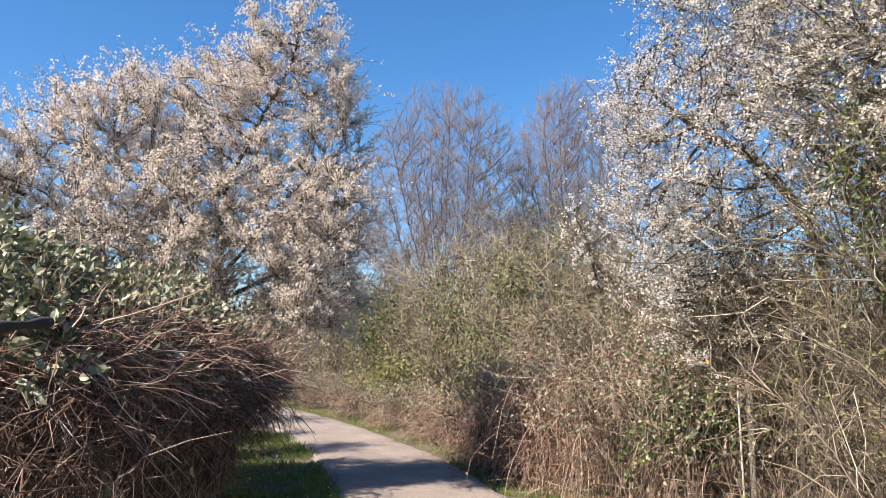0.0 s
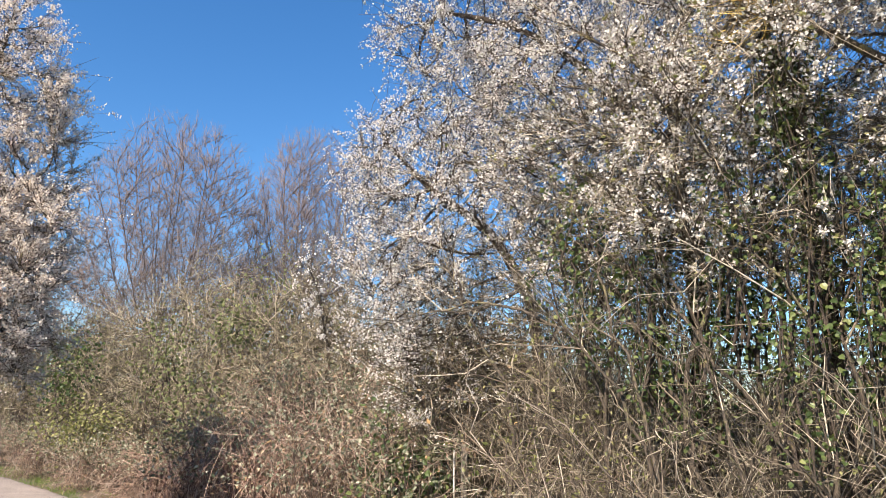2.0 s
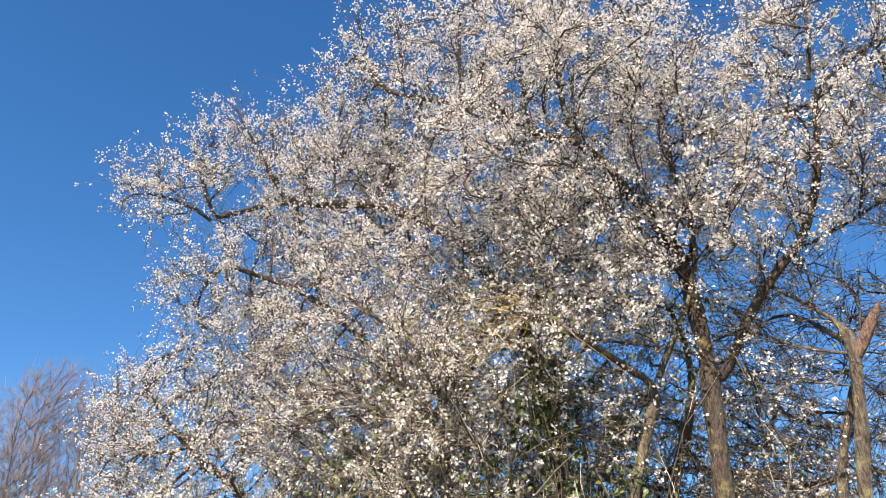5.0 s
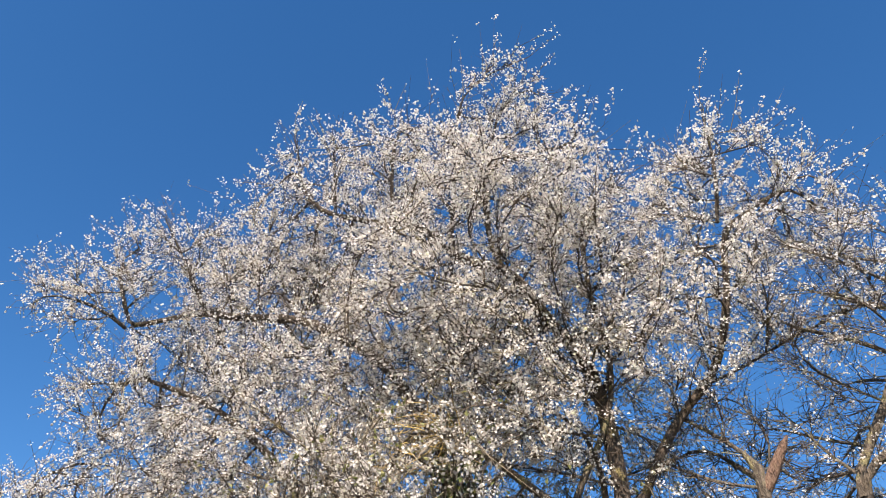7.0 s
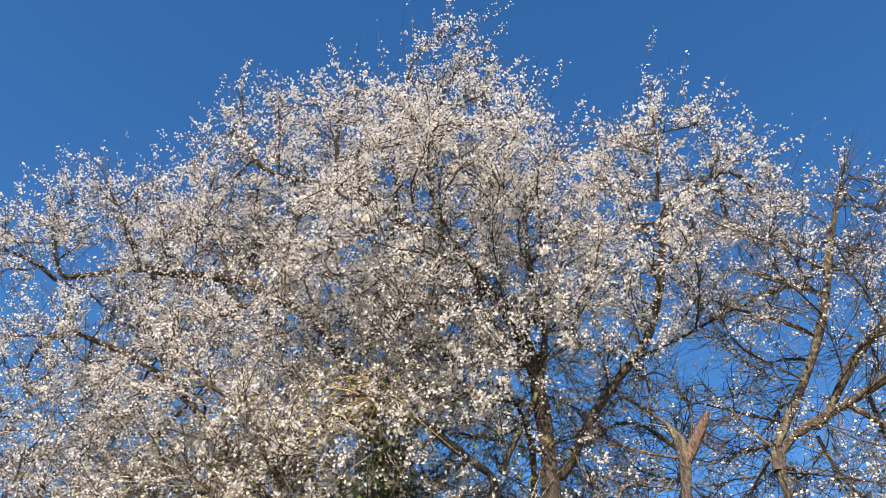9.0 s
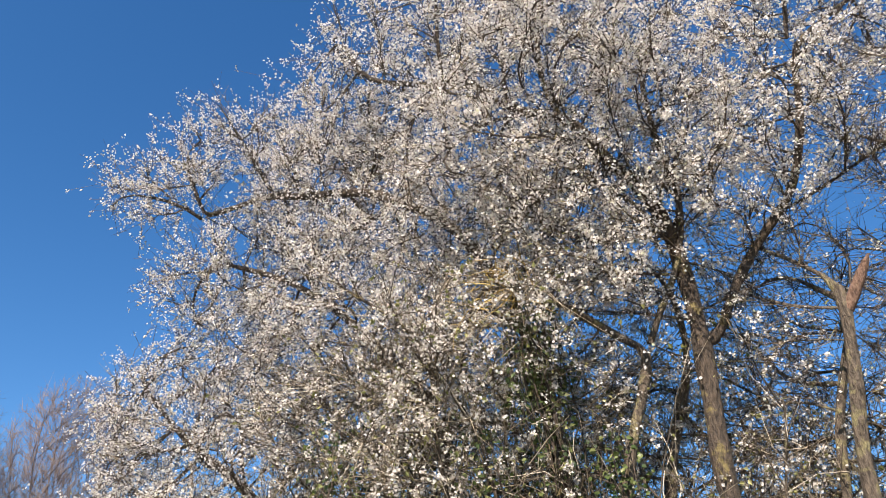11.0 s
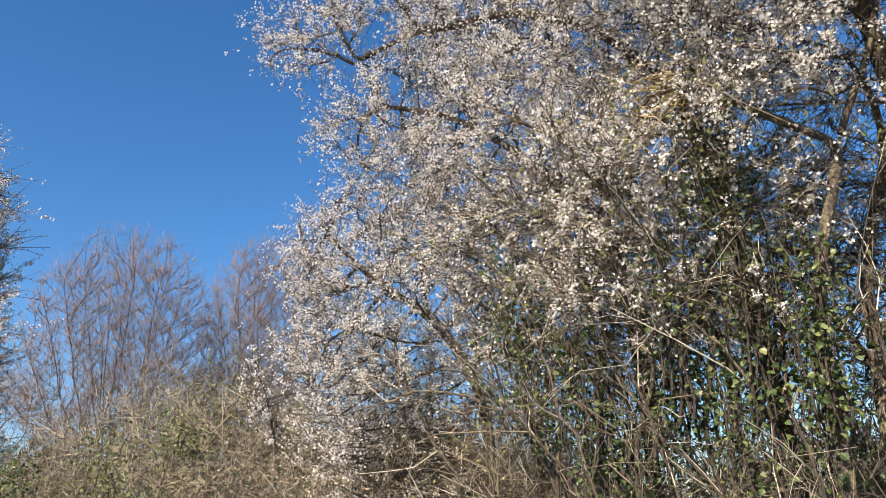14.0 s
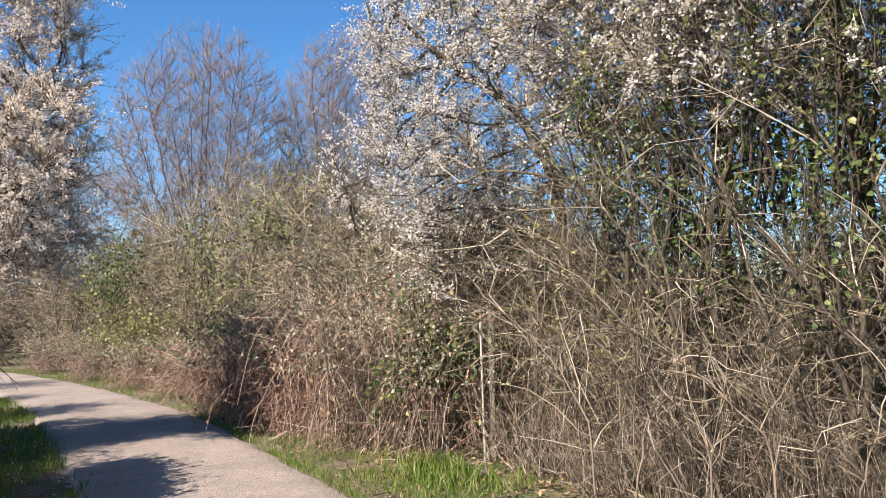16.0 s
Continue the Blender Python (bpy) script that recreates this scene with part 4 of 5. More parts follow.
for x, y, h, mats, green, dry in ((2.6, 7.9, 1.25, PALE, 2200, 500), (1.85, 8.7, 1.6, PALE, 1600, 900), (1.5, 9.8, 1.35, RED, 1500, 900), (1.0, 11.0, 1.5, RED, 1800, 700), (0.65, 12.7, 1.1, RED, 1200, 700), (0.05, 15.0, 1.0, PALE, 2600, 500), (-0.95, 17.7, 0.9, PALE, 3000, 400), (-2.3, 20.7, 1.1, PALE, 2600, 400), (-3.9, 24.4, 1.0, PALE, 2400, 300),
                                  (3.1, 9.0, 2.2, PALE, 3400, 300), (2.5, 10.4, 2.1, PALE, 3800, 300), (2.1, 12.0, 2.2, RED, 3400, 300), (1.6, 13.6, 1.9, PALE, 3400, 300)):
    brambles("arching bramble canes with dull green and withered leaves", "brambles along the path", (x, y), (0.55, 0.7), h, 150, mats, (BRAMBLE, int(green * 0.8), 0.042, "dull green bramble leaves", 0.35 * h + 0.25), twig=5, span=1.1, cane_r=0.004, fill=dry, skirt=150)
for x, y, h in ((3.4, 6.9, 1.5), (3.5, 6.0, 1.3), (4.1, 5.4, 1.5), (4.8, 4.9, 1.6), (5.2, 4.1, 1.6), (5.6, 3.3, 1.6), (4.1, 6.4, 2.1), (4.9, 5.7, 2.2), (5.6, 4.6, 2.2)):
    brambles("tangle of pale dry arching stalks and grey twigs", "dry brambles under the plum trees", (x, y), (0.45, 0.45), h, 45, (STRAW, TWIG_GREY), (SPRING, 160, 0.045, YOUNG, 0.3), span=0.9, twig=7, cane_r=0.005, skew=(-0.3, 0.1))
for x, y, h, w in ((3.7, 5.8, 1.2, 0.45), (4.4, 5.0, 1.3, 0.5), (5.3, 3.9, 1.3, 0.5)):
    bush("dry_bush", "low tangle of pale dry twigs", "dry bushes under the plum trees", (x, y), (w, w), h, 9, 330, DRY, 500, 0.4, None, lean=(-0.3, -0.1), low=0.0, spread=1.0, up=0.1, thick=0.008, step=0.16, seg=4, twig_r=0.0034)
for x, y, h, w in ((3.9, 7.8, 2.6, 0.8), (4.4, 6.9, 2.9, 0.8), (5.0, 6.1, 2.8, 0.8), (5.6, 5.3, 2.4, 0.8), (6.2, 4.3, 2.8, 0.8), (6.6, 3.2, 2.7, 0.8), (5.6, 7.4, 3.0, 1.0), (4.9, 9.4, 3.4, 1.2), (6.9, 2.2, 2.3, 0.9)):
    bush("elder_shrub", "grey-stemmed tangled shrub with young leaves", "shrubs under the plum trees", (x, y), (w, w), h, 8, 460, (BARK_POLE, TWIG_OLIVE), 900, 0.5, (SPRING, 1100, 0.045, YOUNG), lean=(-0.22, 0.0), up=0.05, spread=0.9, twig_r=0.0036, thick=0.017, seg=3, fill=(SPRING, 350, 0.045))
for x, y, h, w in ((3.75, 6.1, 2.6, 0.55), (4.9, 4.6, 2.6, 0.6)):
    bush("dry_bush", "tall loose tangle of pale crossing twigs", "dry bushes under the plum trees", (x, y), (w, w), h, 7, 380, DRY, 800, 0.46, (SPRING, 500, 0.045, YOUNG), lean=(-0.2, -0.05), low=0.15, spread=1.1, up=0.05, thick=0.009, step=0.18, twig_r=0.0033, fewer=0.8)
for x, y, h, w in ((8.5, 10.5, 2.2, 1.6), (9.8, 7.5, 2.3, 1.6), (10.4, 4.5, 3.2, 1.6), (10.4, 1.5, 3.2, 1.6), (7.9, 3.9, 3.0, 1.1), (8.2, 1.8, 2.8, 1.1), (7, 12.5, 2.8, 1.6)):
    bush("thicket_shrub", "olive-brown twiggy shrub just coming into leaf", "shrubs of the far thicket", (x, y), (w, w), h, 8, 400, OLIVE, 1000, 0.6, (SPRING, 1200, 0.05, YOUNG), twig_r=0.0055, step=0.3, kill=0.35, seg=2, spread=1.0, fill=(OLIVE_FILL, 5000, 0.07))


def sapling(label, line, r, shoots_n, mat=BARK_GREY):
    """A bent pole with side branches."""
    line = np.array(line, float)
    top = base_at("sapling", Vector(line[0]), label, "sapling", "poles leaning in the thicket")
    s, q = np.linspace(0, 1, 14), np.linspace(0, 1, len(line))
    core = smooth_line(np.stack([np.interp(s, q, line[:, i]) for i in range(3)], 1), 2) + np.cumsum(rng.normal(0, 0.012, (14, 3)), 0)
    core[1:-1] += rng.normal(0, 0.03, (12, 3))
    part("stem", mesh_of("stem", *tubes(core[None], (r * np.linspace(1.1, 0.45, 14))[None], 7), mat), top)
    at, w, _, _ = along(core[None], shoots_n, 0.3, 1.0)
    br = shoots(at, w, 0.7, 0.5, 0.1, 0.0, 4)
    at, w, _, _ = along(br, shoots_n * 5, 0.2, 1.0)
    tw = shoots(at, w, 0.3, 0.7, 0.0, 0.0, 3)
    part("branchwork", mesh_of("branchwork", *merged([tubes(br, taper(len(br), 4, r * 0.35), 4), tubes(tw, taper(len(tw), 3, 0.0033))]), TWIG_GREY), top, "", "stuff")
    return top


sapling("pale bent dead branch hanging in the thicket", [foot(-24.6, 6.9), *S((-24.4, -3, 6.9), (-24.2, 2.5, 7.0), (-23.3, 3.6, 7.1), (-21.5, 5.5, 7.2), (-19.6, 9.5, 7.3), (-18.6, 11.2, 7.3))], 0.02, 8, BARK_POLE)
sapling("slim pole leaning through the thicket", [foot(-37, 5.6), *S((-34.5, 0, 5.8), (-31.5, 7, 6.1), (-30, 13, 6.4))], 0.017, 10)
sapling("slim pole leaning through the thicket", [foot(-42.5, 5.6), *S((-40.5, -2, 5.7), (-38, 5, 5.9), (-34, 10, 6.2), (-28, 12.5, 6.5))], 0.016, 12)
sapling("thin pole with hanging twigs", [foot(-33.5, 6.2), *S((-34, 6, 6.4), (-35, 15, 6.6), (-33.5, 22, 6.8))], 0.02, 12)
sapling("low branch arching through the thicket", [foot(-33, 6.4), *S((-31, 2, 6.4), (-27.5, 7.5, 6.5), (-22.5, 8.5, 6.8), (-18.5, 7.5, 7.2))], 0.017, 14)

for line, r in (
    ([foot(-40.5, 5.7), *S((-38.7, -7.8, 5.8), (-36.8, -2.5, 5.9), (-34.9, 2.6, 6.0), (-32.4, 7.2, 6.2), (-30.2, 12, 6.4))], 0.021),
    ([foot(-44.6, 5.5), *S((-44.8, -10, 5.5), (-45.4, -4, 5.5), (-45.9, 1, 5.6), (-44.5, 7, 5.8), (-44, 14, 6.0))], 0.024),
    ([foot(-37.5, 5.9), *S((-35.2, -5.5, 5.9), (-32.5, 0.8, 6.0), (-29.5, 5.5, 6.2), (-26.9, 8.7, 6.4))], 0.017),
    ([foot(-46.5, 5.6), *S((-44, -4, 5.6), (-41, 2, 5.7), (-38.5, 4, 5.8), (-36.5, 9.5, 5.9), (-35.5, 15, 6.2))], 0.018),
    ([foot(-50, 5.6), *S((-49.5, -4, 5.7), (-47, 4, 5.8), (-47.5, 12, 6.0))], 0.02),
    ([foot(-54, 5.8), *S((-52, -2, 5.9), (-53, 8, 6.0), (-50, 16, 6.2))], 0.016),
    ([foot(-59, 5.9), *S((-60, 0, 6.0), (-59.5, 10, 6.2), (-61, 18, 6.4))], 0.018)):
    sapling("crooked brown stem leaning in the thicket", line, r, 10, BARK_POLE)
sapling("pale curved branch reaching through the ivy", S((-45.2, 4.5, 5.7), (-43.6, 9.5, 5.7), (-41.6, 11.9, 5.7), (-39.3, 11.4, 5.6), (-37, 9.9, 5.6)), 0.011, 5, BARK_GREY)


def bough(label, line, r, sides, twigs, mats, length=0.55):
    """A dry leaning bough: a stem with flattened sprays of fine twigs."""
    line = np.array(line, float)
    top = base_at("dry_bough", Vector(line[0]), label, "bough", "dry boughs in the thicket")
    s, q = np.linspace(0, 1, 14), np.linspace(0, 1, len(line))
    core = smooth_line(np.stack([np.interp(s, q, line[:, i]) for i in range(3)], 1), 2)
    core[1:] += np.cumsum(rng.normal(0, 0.012, (13, 3)), 0)
    part("limb", mesh_of("limb", *tubes(core[None], (r * np.linspace(1.1, 0.35, 14))[None], 6), mats[0]), top)
    at, w, _, _ = along(core[None], sides, 0.2, 1.0)
    br = shoots(at, w, length, 0.7, 0.1, -0.05, 5)
    at, w, _, _ = along(br, twigs, 0.15, 1.0)
    tw = shoots(at, w, 0.26, 0.8, 0.1, -0.05, 3)
    for block in (br, tw):
        block[:, :, 2] = np.maximum(block[:, :, 2], 0.0)
    part("branchwork", mesh_of("branchwork", *tubes(br, taper(sides, 5, max(r * 0.45, 0.0045), 0.4), 4), mats[0]), top, "", "stuff")
    part("twig_mass", mesh_of("twig_mass", *tubes(tw, taper(twigs, 3, 0.0027)), mats[1]), top, "", "stuff")
    return top


for a, d, rise, sweep in ((-28.5, 5.9, -3, 7), (-31, 5.6, -6, -5), (-34, 5.6, -1, 8), (-36, 5.4, -7, 5), (-38, 5.6, 0, -6), (-40, 5.4, -6, 9), (-43, 5.4, -2, 7), (-45, 5.3, -7, -5), (-48.5, 5.4, -2, 6), (-51, 5.4, -6, -4), (-34, 5.9, 4, -6), (-54, 5.5, -3, 5), (-57, 5.6, -5, -4)):
    bough("pale dry bough with sprays of fine bare twigs", [foot(a, d), *S((a + sweep * 0.05, -10 + rise * 0.3, d), (a + sweep * 0.35, rise - 2.5, d - 0.05), (a + sweep, rise + 2, d - 0.15))], rng.uniform(0.006, 0.01), 15, 75, (BARK_POLE if rise > -3 else STRAW, TWIG_GREY))
for x, y, h in ((3.05, 6.35, 0.75), (3.25, 5.75, 0.7), (3.55, 5.15, 0.8), (3.95, 4.65, 0.8), (4.3, 4.1, 0.8), (4.6, 3.4, 0.8)):
    shrub("dry_stalks", "clump of thin dry stalks standing on the verge", "stalks", (x, y, 0.0), (0.3, 0.3), h, 110, (STRAW, STRAW), None, lean=(-0.1, 0.0), group="dry stalks on the verge", twig=4, twiglet=0.6, stem_r=0.0034, twig_r=0.0022, twig_len=0.2, tilt=0.22)


bush("thicket_shrub", "shrub with withered orange-brown leaves still hanging", "shrubs under the plum trees", (3.1, 7.6), (0.7, 0.6), 2.6, 8, 320, GREY, 700, 0.35, (DEAD, 900, 0.045, "withered orange-brown leaves"), low=0.45, lean=(-0.02, 0.0))


for x, y, h, w in ((3.3, 7.75, 3.6, 0.5), (3.75, 7.25, 3.7, 0.5), (2.95, 8.5, 3.0, 0.45)):
    bush("thicket_shrub", "dense olive-brown shrub before the blossom curtain", "shrubs under the plum trees", (x, y), (w, w), h, 9, 420, OLIVE, 1300, 0.32, (SPRING, 500, 0.04, YOUNG), low=0.3, spread=1.0, up=0.0, twig_r=0.0042, fill=(OLIVE_FILL, 1500, 0.045))


def lichen_twigs(at, n):
    """A clump of short twigs crusted with yellow lichen."""
    at = np.array(at)
    tw = shoots(at + rng.normal(0, 0.09, (n, 3)), np.tile([-0.5, 0.0, 0.2], (n, 1)), 0.28, 0.9, 0.0, 0.0, 4)
    ob = new("lichen_twig_clump", mesh_of("lichen_twig_clump", *tubes(tw, taper(n, 4, 0.005)), LICHEN))
    return tagged(ob, "clump of twigs crusted with orange-yellow lichen", "twigs", kind="stuff")


LICHEN = strands("yellow_lichen", [(0.0, (0.2, 0.14, 0.05)), (0.6, (0.38, 0.26, 0.07)), (1.0, (0.5, 0.38, 0.12))])
lichen_twigs(spot(-42.8, 28.3, 5.9), 40)
lichen_twigs(spot(-40.5, 27.0, 6.0), 22)

# ---- ivy ----
ivy("dark glossy ivy climbing a leaning trunk", S((-46.3, 6, 5.9), (-45.5, 20, 6.35), (-43, 27, 6.8)), 0.17, 700, 0.042)
ivy("dark glossy ivy on a trunk in the thicket", S((-36.3, 2, 6.6), (-36.5, 10, 6.7), (-36, 16, 7.0)), 0.22, 420, 0.042)
ivy("ivy mass hanging among the twigs", S((-31, 8, 6.9), (-31, 15.5, 7.0)), 0.28, 400, 0.044)
ivy("ivy mass hanging among the twigs", S((-41.5, 4, 6.3), (-41.5, 14, 6.5)), 0.26, 330, 0.044)
ivy("ivy on a grey trunk", S((-49, 0, 5.75), (-49.2, 12, 5.95)), 0.16, 260, 0.055)
ivy("ivy hanging in strands between the trunks", S((-44.5, 4, 5.7), (-45.5, 14, 5.75), (-43.5, 24, 5.9)), 0.16, 420, 0.045)
ivy("ivy hanging in strands between the trunks", S((-40, 6, 5.8), (-40.5, 13, 5.8), (-39, 18, 5.9)), 0.18, 300, 0.045)
ivy("ivy on a thin pole in the thicket", S((-33.5, 2, 6.1), (-34, 12, 6.1)), 0.16, 260, 0.045)
for rows, wide, n in ((((-29.3, 10, 6.5), (-29.3, 18, 6.7)), 0.22, 480), (((-30.5, 4, 6.3), (-31.8, 12, 6.5)), 0.26, 520), (((-36.6, -1, 6.0), (-36.2, 8, 6.2)), 0.24, 560), (((-39.5, 3, 6.0), (-39.8, 11, 6.1)), 0.22, 400),
                      (((-44.2, -3, 5.6), (-43.6, 8, 5.7)), 0.15, 320), (((-49.4, 4, 5.6), (-49.6, 16, 5.75)), 0.15, 520), (((-44.6, 19, 6.0), (-44.7, 27, 6.2)), 0.16, 520)):
    ivy("dense dark ivy on stems in the thicket", S(*rows), wide, n, 0.042)
# These three use the ivy colour lightened to look sunlit.
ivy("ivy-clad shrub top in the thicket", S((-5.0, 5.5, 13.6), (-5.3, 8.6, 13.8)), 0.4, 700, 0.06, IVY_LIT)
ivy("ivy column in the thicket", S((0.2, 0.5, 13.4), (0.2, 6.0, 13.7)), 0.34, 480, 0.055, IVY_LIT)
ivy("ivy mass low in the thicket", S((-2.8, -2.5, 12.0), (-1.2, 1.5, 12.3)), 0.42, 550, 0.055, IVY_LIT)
ivy("ivy round a dark gap in the thicket", S((6.2, 0.4, 18.2), (5.8, 4.2, 18.5)), 0.45, 800, 0.07)
ivy("young green bramble growth low in the thicket", S((5.6, -1.9, 18.8), (2.6, -1.2, 17.6)), 0.55, 1200, 0.06, SPRING)
ivy("dark ivy spreading at the hedge foot", S((-15.4, -6.5, 8.0), (-16.6, -2, 8.2)), 0.34, 700, 0.055)
ivy("dark ivy at the foot of the thicket", S((-18.5, -3, 8.0), (-18.5, -7, 7.9)), 0.32, 450, 0.07)

# ---- bramble hedge beside the walker ----
for x, y, h in ((-2.6, 3.5, 1.55), (-2.45, 4.2, 1.75), (-2.45, 5.2, 1.75), (-2.4, 6.2, 1.75), (-2.35, 7.0, 1.7), (-3.4, 4.4, 2.0), (-3.4, 6.0, 2.0), (-3.3, 7.3, 1.9)):
    brambles("tall bramble hedge of brown canes in a shade-dark tone, topped with green leaves", "bramble hedge", (x, y), (0.36, 0.6), h * 0.98, 130, (CANE_DARK, CANE_DARK), (BRAMBLE, 700, 0.04, "dull green bramble leaves", 1.78), span=0.38, twig=14, cane_r=0.0045, near=True, fill=900 if x < -3 else 150)


for x, y in ((-3.0, 8.2), (-2.95, 9.3), (-3.3, 10.5)):
    brambles("dense bramble growth continuing the hedge under the plum tree", "bramble hedge", (x, y), (0.45, 0.55), 1.75, 120, (CANE_DARK, CANE_DARK), (BRAMBLE, 2600, 0.06, "dull green bramble leaves", 0.3), span=0.4, twig=8, cane_r=0.005, fill=500)


def overhang():
    """Red-brown canes that have fallen forward over the hedge's edge."""
    top = base_at("bramble_bush", Vector((-1.9, 5.0, 0)), "red-brown bramble canes arching out over the verge", "bramble", "bramble hedge")
    n = 380
    y = rng.uniform(3.5, 7.3, n)
    at = np.c_[rng.uniform(-2.6, -1.9, n), y, rng.uniform(0.05, 1.5, n)]
    at[:, 2] = np.where(rng.uniform(0, 1, n) < 0.3, 0.0, np.maximum(at[:, 2], 0.9))
    peak = np.c_[rng.uniform(-2.1, -1.5, n), y + rng.normal(0, 0.22, n), rng.uniform(1.35, 1.75, n)]
    tip = np.c_[np.minimum(peak[:, 0] + rng.uniform(0.05, 0.45, n), rng.uniform(-1.6, -1.35, n)), peak[:, 1] + rng.normal(0.1, 0.25, n), peak[:, 2] - rng.uniform(0.0, 0.55, n)]
    s = np.linspace(0, 1, 8)[None, :, None]
    p = (1 - s) ** 2 * at[:, None] + 2 * s * (1 - s) * (peak[:, None] * 1.25 - 0.125 * (at + tip)[:, None]) + s ** 2 * tip[:, None] + np.cumsum(rng.normal(0, 0.036, (n, 8, 3)), 1)
    tw_at, w, _, _ = along(p, 7500, 0.1, 1.0)
    tw = shoots(tw_at, w, 0.22, 1.0, -0.35, -0.3, 3)
    m = 1500
    edge_y = rng.uniform(3.5, 7.2, m)
    edge_x = rng.uniform(-1.95, -1.6, m)
    edge_at = np.c_[edge_x, edge_y, 1.9 - 0.05 * (edge_y - 3.5) - 0.55 * (edge_x + 1.95) - rng.uniform(0, 0.22, m)]
    fallen = shoots(edge_at, np.tile([0.3, 0.45, -0.02], (m, 1)), 0.36, 0.75, 0.0, -0.35, 6)
    part("cane_fringe", mesh_of("cane_fringe", *tubes(fallen, taper(m, 6, 0.0038, 0.5)), CANE), top, "red-brown fallen canes", "stuff")
    # Canes rising from the ground get the tone darkened to imitate shade.
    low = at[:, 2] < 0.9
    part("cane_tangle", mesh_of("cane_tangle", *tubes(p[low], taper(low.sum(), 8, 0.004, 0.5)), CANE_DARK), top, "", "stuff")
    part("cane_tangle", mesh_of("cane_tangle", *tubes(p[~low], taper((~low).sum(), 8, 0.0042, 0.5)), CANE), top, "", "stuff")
    part("side_growth", mesh_of("side_growth", *tubes(tw, taper(len(tw), 3, 0.0032)), CANE_DARK), top, "", "stuff")
    a, w, _, _ = along(tw, 2600, 0.2, 1.0)
    keep = a[:, 2] > 1.72 + 0.12 * np.sin(a[:, 1] * 5)
    part("foliage", mesh_of("foliage", *oval_leaves(a[keep], w[keep], 0.045, 0.8), BRAMBLE, False), top, "dull green bramble leaves", "stuff")


def leaf_canopy():
    """Bramble leaves on short shoots over the hedge's top; the nearest leaves are pieces of their own."""
    top = base_at("bramble_canopy", Vector((-2.4, 4.8, 0)), "grey-green bramble leaves spread over the top of the hedge", "bramble", "bramble hedge")
    n = 2100
    y = rng.uniform(3.3, 7.3, n)
    x = rng.uniform(-3.8, -1.55, n)
    crest = lambda x, y: 2.2 - 0.05 * (y - 3) - 0.3 * np.clip(4.2 - y, 0, 1) - 0.62 * np.clip(x + 2.3, 0, 1) ** 0.9 + 0.07 * np.sin(3.1 * x + 2.3 * y)
    front = rng.uniform(0, 1, n) < 0.55
    x = np.where(front, rng.uniform(-2.5, -1.8, n), x)
    drop = np.where(front, rng.uniform(0, 0.22, n) * np.clip((5.8 - y) / 2.2, 0.4, 1), rng.uniform(0.0, 0.25, n))
    at = np.c_[x, y, crest(x, y) - drop]
    sh = shoots(at, np.tile([0.15, -0.1, 0.4], (n, 1)), 0.24, 0.7, 0.1, -0.5, 3)
    part("shoot_mass", mesh_of("shoot_mass", *tubes(sh, taper(n, 3, 0.003)), CANE), top, "", "stuff")
    a, w, _, _ = along(sh, 17000, 0.3, 1.0)
    part("foliage", mesh_of("foliage", *oval_leaves(a + np.array([0.0, 0.0, 0.04]), w, 0.05, 0.3), BRAMBLE, False), top, "grey-green leaves", "stuff")
    one = mesh_of("leaf", *oval_leaves(np.zeros((1, 3)), np.array([[0, 1.0, 0]]), 0.05, 3.0, 0.75), BRAMBLE_PIECE, False)
    near = a[(a[:, 1] < 5.4) & (a[:, 0] > -2.7)]
    for p in near[rng.choice(len(near), min(260, len(near)), replace=False)]:
        ob = new("leaf", one)
        ob.matrix_basis = Matrix.LocRotScale(Vector(p) + Vector((0.02, -0.02, 0.03)), Euler(np.array([0.9, 0.0, 0.0]) + rng.normal(0, 0.5, 3) * np.array([1, 1, 1.6])), Vector((1, 1, 1)) * rng.uniform(0.7, 1.35))
        ob.parent = top
        ob.matrix_parent_inverse = top.matrix_basis.inverted()


overhang()
leaf_canopy()

# ---- litter on the verge ----


def litter(name, label, category, at, mat, size, wide):
    v, f = leaves(at, rng.normal(0, 1, (len(at), 3)) * np.array([1, 1, 0.12]), size, 1.6, wide)
    return tagged(new(name, mesh_of(name, v, f, mat, False)), label, category, kind="stuff")


def pebbles(at, size):
    """Loose stones at the path's edge."""
    n = len(at)
    base = np.array([[1, 0, 0], [0, 1, 0], [-1, 0, 0], [0, -1, 0], [0, 0, 0.8], [0, 0, -0.6]], float)
    tri = np.array([[0, 1, 4], [1, 2, 4], [2, 3, 4], [3, 0, 4], [1, 0, 5], [2, 1, 5], [3, 2, 5], [0, 3, 5]])
    r = size * rng.uniform(0.4, 1.5, (n, 1, 1))
    v = at[:, None] + base[None] * r * rng.uniform(0.6, 1.3, (n, 6, 3))
    f = tri[None] + np.arange(n)[:, None, None] * 6
    return tagged(new("loose_gravel", mesh_of("loose_gravel", v.reshape(-1, 3), f.reshape(-1, 3), STONE, False)), "loose pale stones along the edges of the path", "gravel", kind="stuff")


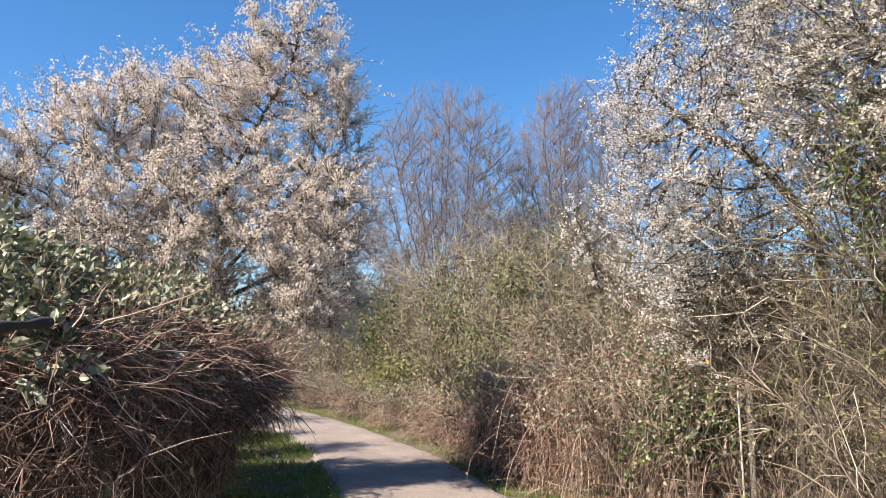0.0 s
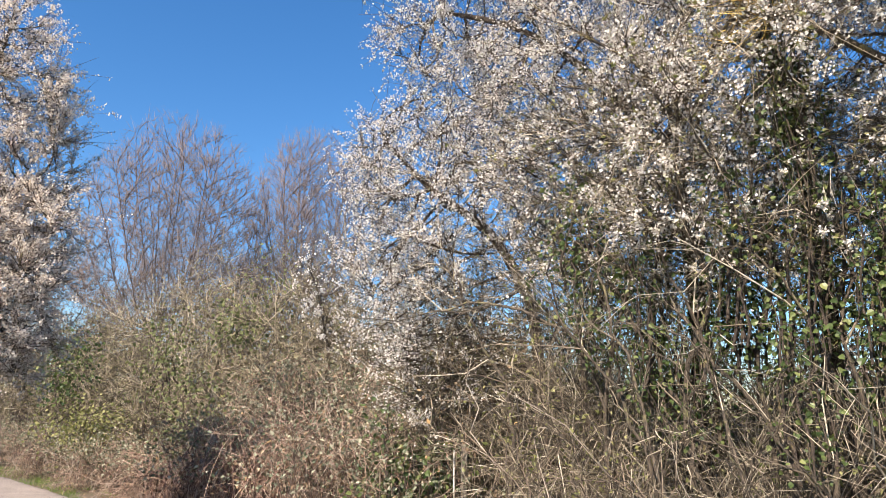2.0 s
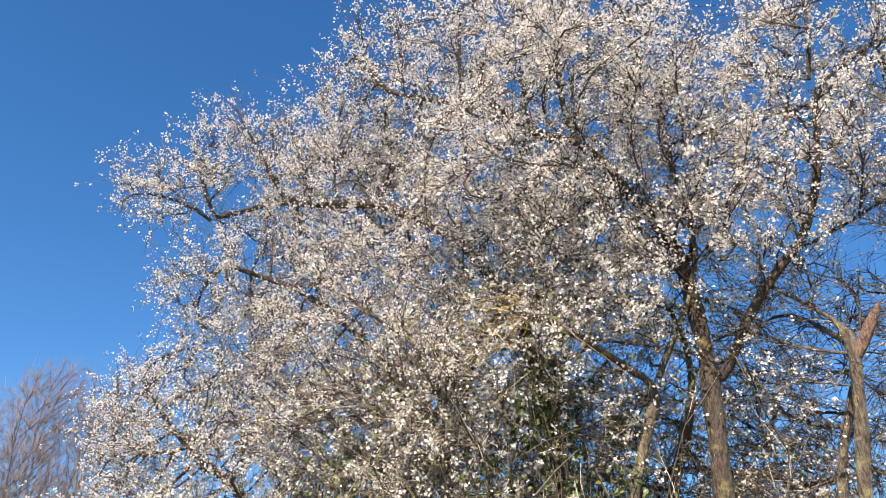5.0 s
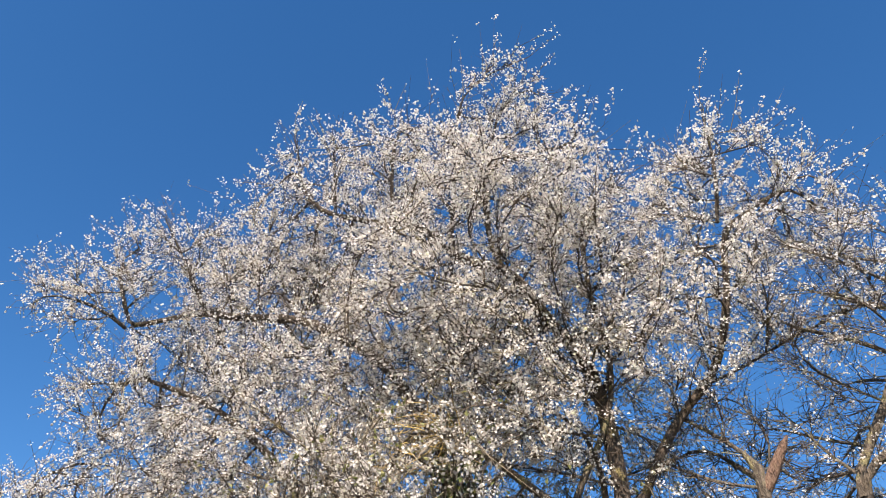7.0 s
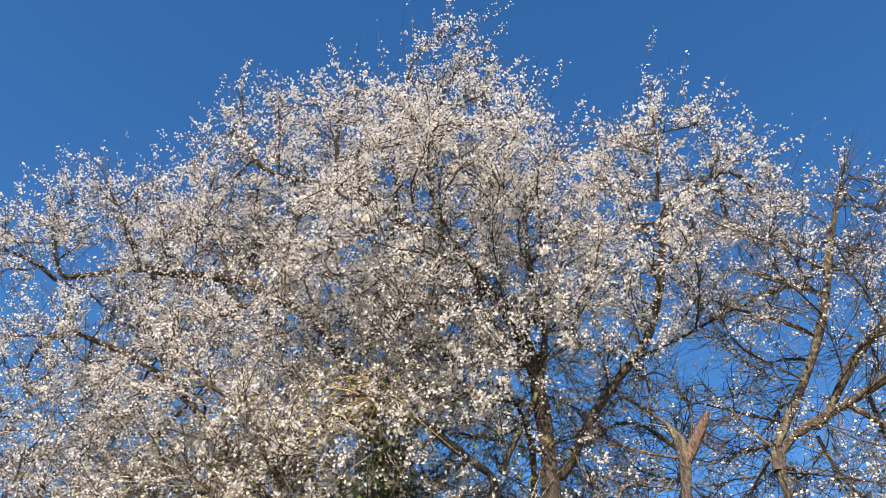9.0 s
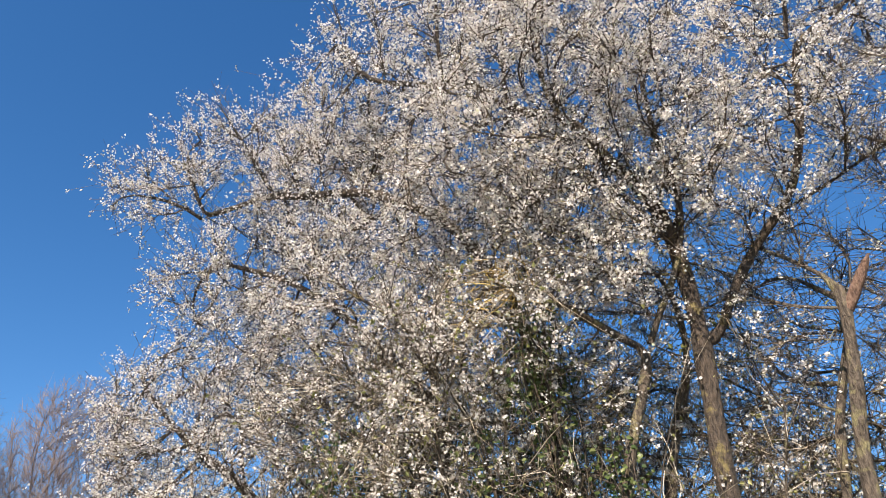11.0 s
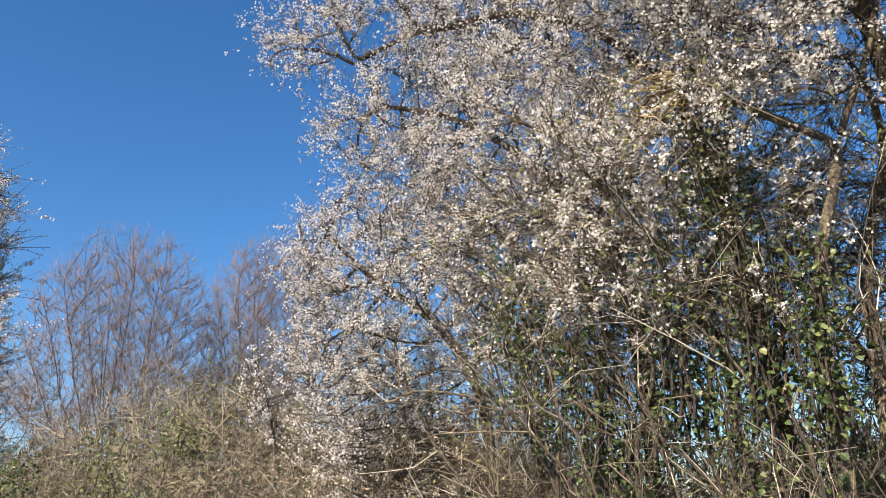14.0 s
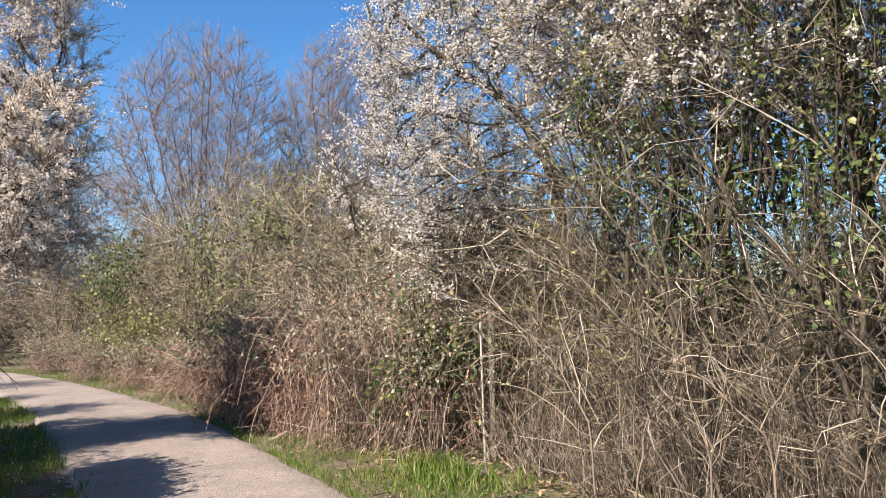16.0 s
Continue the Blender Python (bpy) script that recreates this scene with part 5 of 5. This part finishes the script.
STONE = strands("pebble_stone", [(0.0, (0.15, 0.13, 0.11)), (0.5, (0.26, 0.23, 0.19)), (1.0, (0.38, 0.35, 0.3))], 0.9)
edge = np.concatenate([strip(RIGHT_EDGE, 0.22, 3.5, 18, 900, 1), strip(LEFT_EDGE, 0.22, 3.5, 18, 600, -1), strip(RIGHT_EDGE, 1.6, 4, 16, 900, -1)])
edge[:, 2] = np.where(np.arange(len(edge)) < 1500, 0.004, 0.05)
pebbles(edge, 0.007)
line = strip(RIGHT_EDGE, 1.7, 4.0, 18, 5200, 1)
line = line[(line[:, 0] - np.interp(line[:, 1], *np.array(RIGHT_EDGE).T[::-1])) > rng.uniform(0.1, 1.5, len(line))]
line[:, 2] = 0.02
litter("leaf_litter", "brown dead leaves and bits of stalk along the hedge foot", "leaves", line, DEAD, 0.05, 0.6)
litter("straw_litter", "fallen pale stalks on the verge", "straw", line[::3] + np.array([0, 0, 0.015]), STRAW, 0.17, 0.05)
daisy = strip(LEFT_EDGE, 1.0, 4.5, 13, 260, -1)
daisy[:, 2] = 0.07
tagged(new("small_white_flowers", mesh_of("small_white_flowers", *petals(daisy, 0.022, 2.5), BLOSSOM, False)), "tiny white flowers scattered in the shaded grass", "flowers", kind="stuff")

# ---- fence remains ----


def stake(name, label, category, at, lean, size, height, mat, round_top=False):
    """A weathered post with chamfered edges and a worn top."""
    bm = bmesh.new()
    rings = []
    sides = 12
    for k, (z, f) in enumerate(((-0.15, 1.0), (0.1, 1.05), (0.45, 0.97), (0.8, 1.0), (0.97, 0.95), (1.0, 0.72))):
        ring = []
        for i in range(sides):
            a = 2 * math.pi * i / sides
            c, s = math.cos(a), math.sin(a)
            sq = 1.0 if round_top else 1.0 / max(abs(c), abs(s)) ** 0.7
            ring.append(bm.verts.new((size * 0.5 * f * c * sq + lean[0] * z * height, size * 0.5 * f * s * sq + lean[1] * z * height, z * height + (0.012 * math.sin(3 * a) if k > 3 else 0))))
        rings.append(ring)
    for a, b in zip(rings, rings[1:]):
        for i in range(sides):
            bm.faces.new((a[i], a[(i + 1) % sides], b[(i + 1) % sides], b[i]))
    bm.faces.new(rings[-1])
    me = bpy.data.meshes.new(name)
    bm.to_mesh(me)
    bm.free()
    me.materials.append(mat)
    ob = new(name, me)
    ob.location = at
    return tagged(ob, label, category)


def pale_paint():
    m, n, l, b = material("flaking_white_paint", 0.6)
    l.new(ramp(n, l, noise_of(n, l, 14.0, 6.0), [(0.35, (0.26, 0.24, 0.2)), (0.5, (0.38, 0.36, 0.32)), (0.8, (0.5, 0.49, 0.46))]), b.inputs["Base Color"])
    return m


stake("fence_post", "slim pale grey weathered wooden fence post", "post", (2.86, 7.32, 0), (0.01, 0.0), 0.06, 1.35, WOOD_POST)
stake("white_stake", "thin white-painted stake beside the fence post", "stake", (2.76, 7.27, 0), (-0.01, 0.0), 0.02, 1.28, pale_paint(), True)
stake("fence_post", "lichen-covered wooden post inside the bramble hedge", "post", (*spot(26.2, 0, 4.1)[:2], 0), (-0.03, 0.02), 0.07, 1.5, BARK_GREY, True)
stake("fence_post", "lichen-covered wooden post inside the bramble hedge", "post", (-2.2, 6.2, 0), (0.02, 0.0), 0.07, 1.4, BARK_GREY, True)


def old_wood():
    m, n, l, b = material("tarred_wood", 0.8)
    l.new(ramp(n, l, noise_of(n, l, 25.0, 6.0), [(0.3, (0.008, 0.008, 0.009)), (0.7, (0.035, 0.032, 0.03))]), b.inputs["Base Color"])
    return m


TAR = old_wood()
for a, b in (((38, 1.4, 3.1), (31.0, 2.3, 3.6)),):
    line = np.linspace(spot(*a), spot(*b), 9)
    v, f = tubes(line[None], (0.021 * (1 + 0.3 * np.sin(np.arange(9) * 1.9)))[None], 8)
    tagged(new("fence_rail", mesh_of("fence_rail", v, f, TAR)), "dark tarred rail in the bramble hedge", "rail")
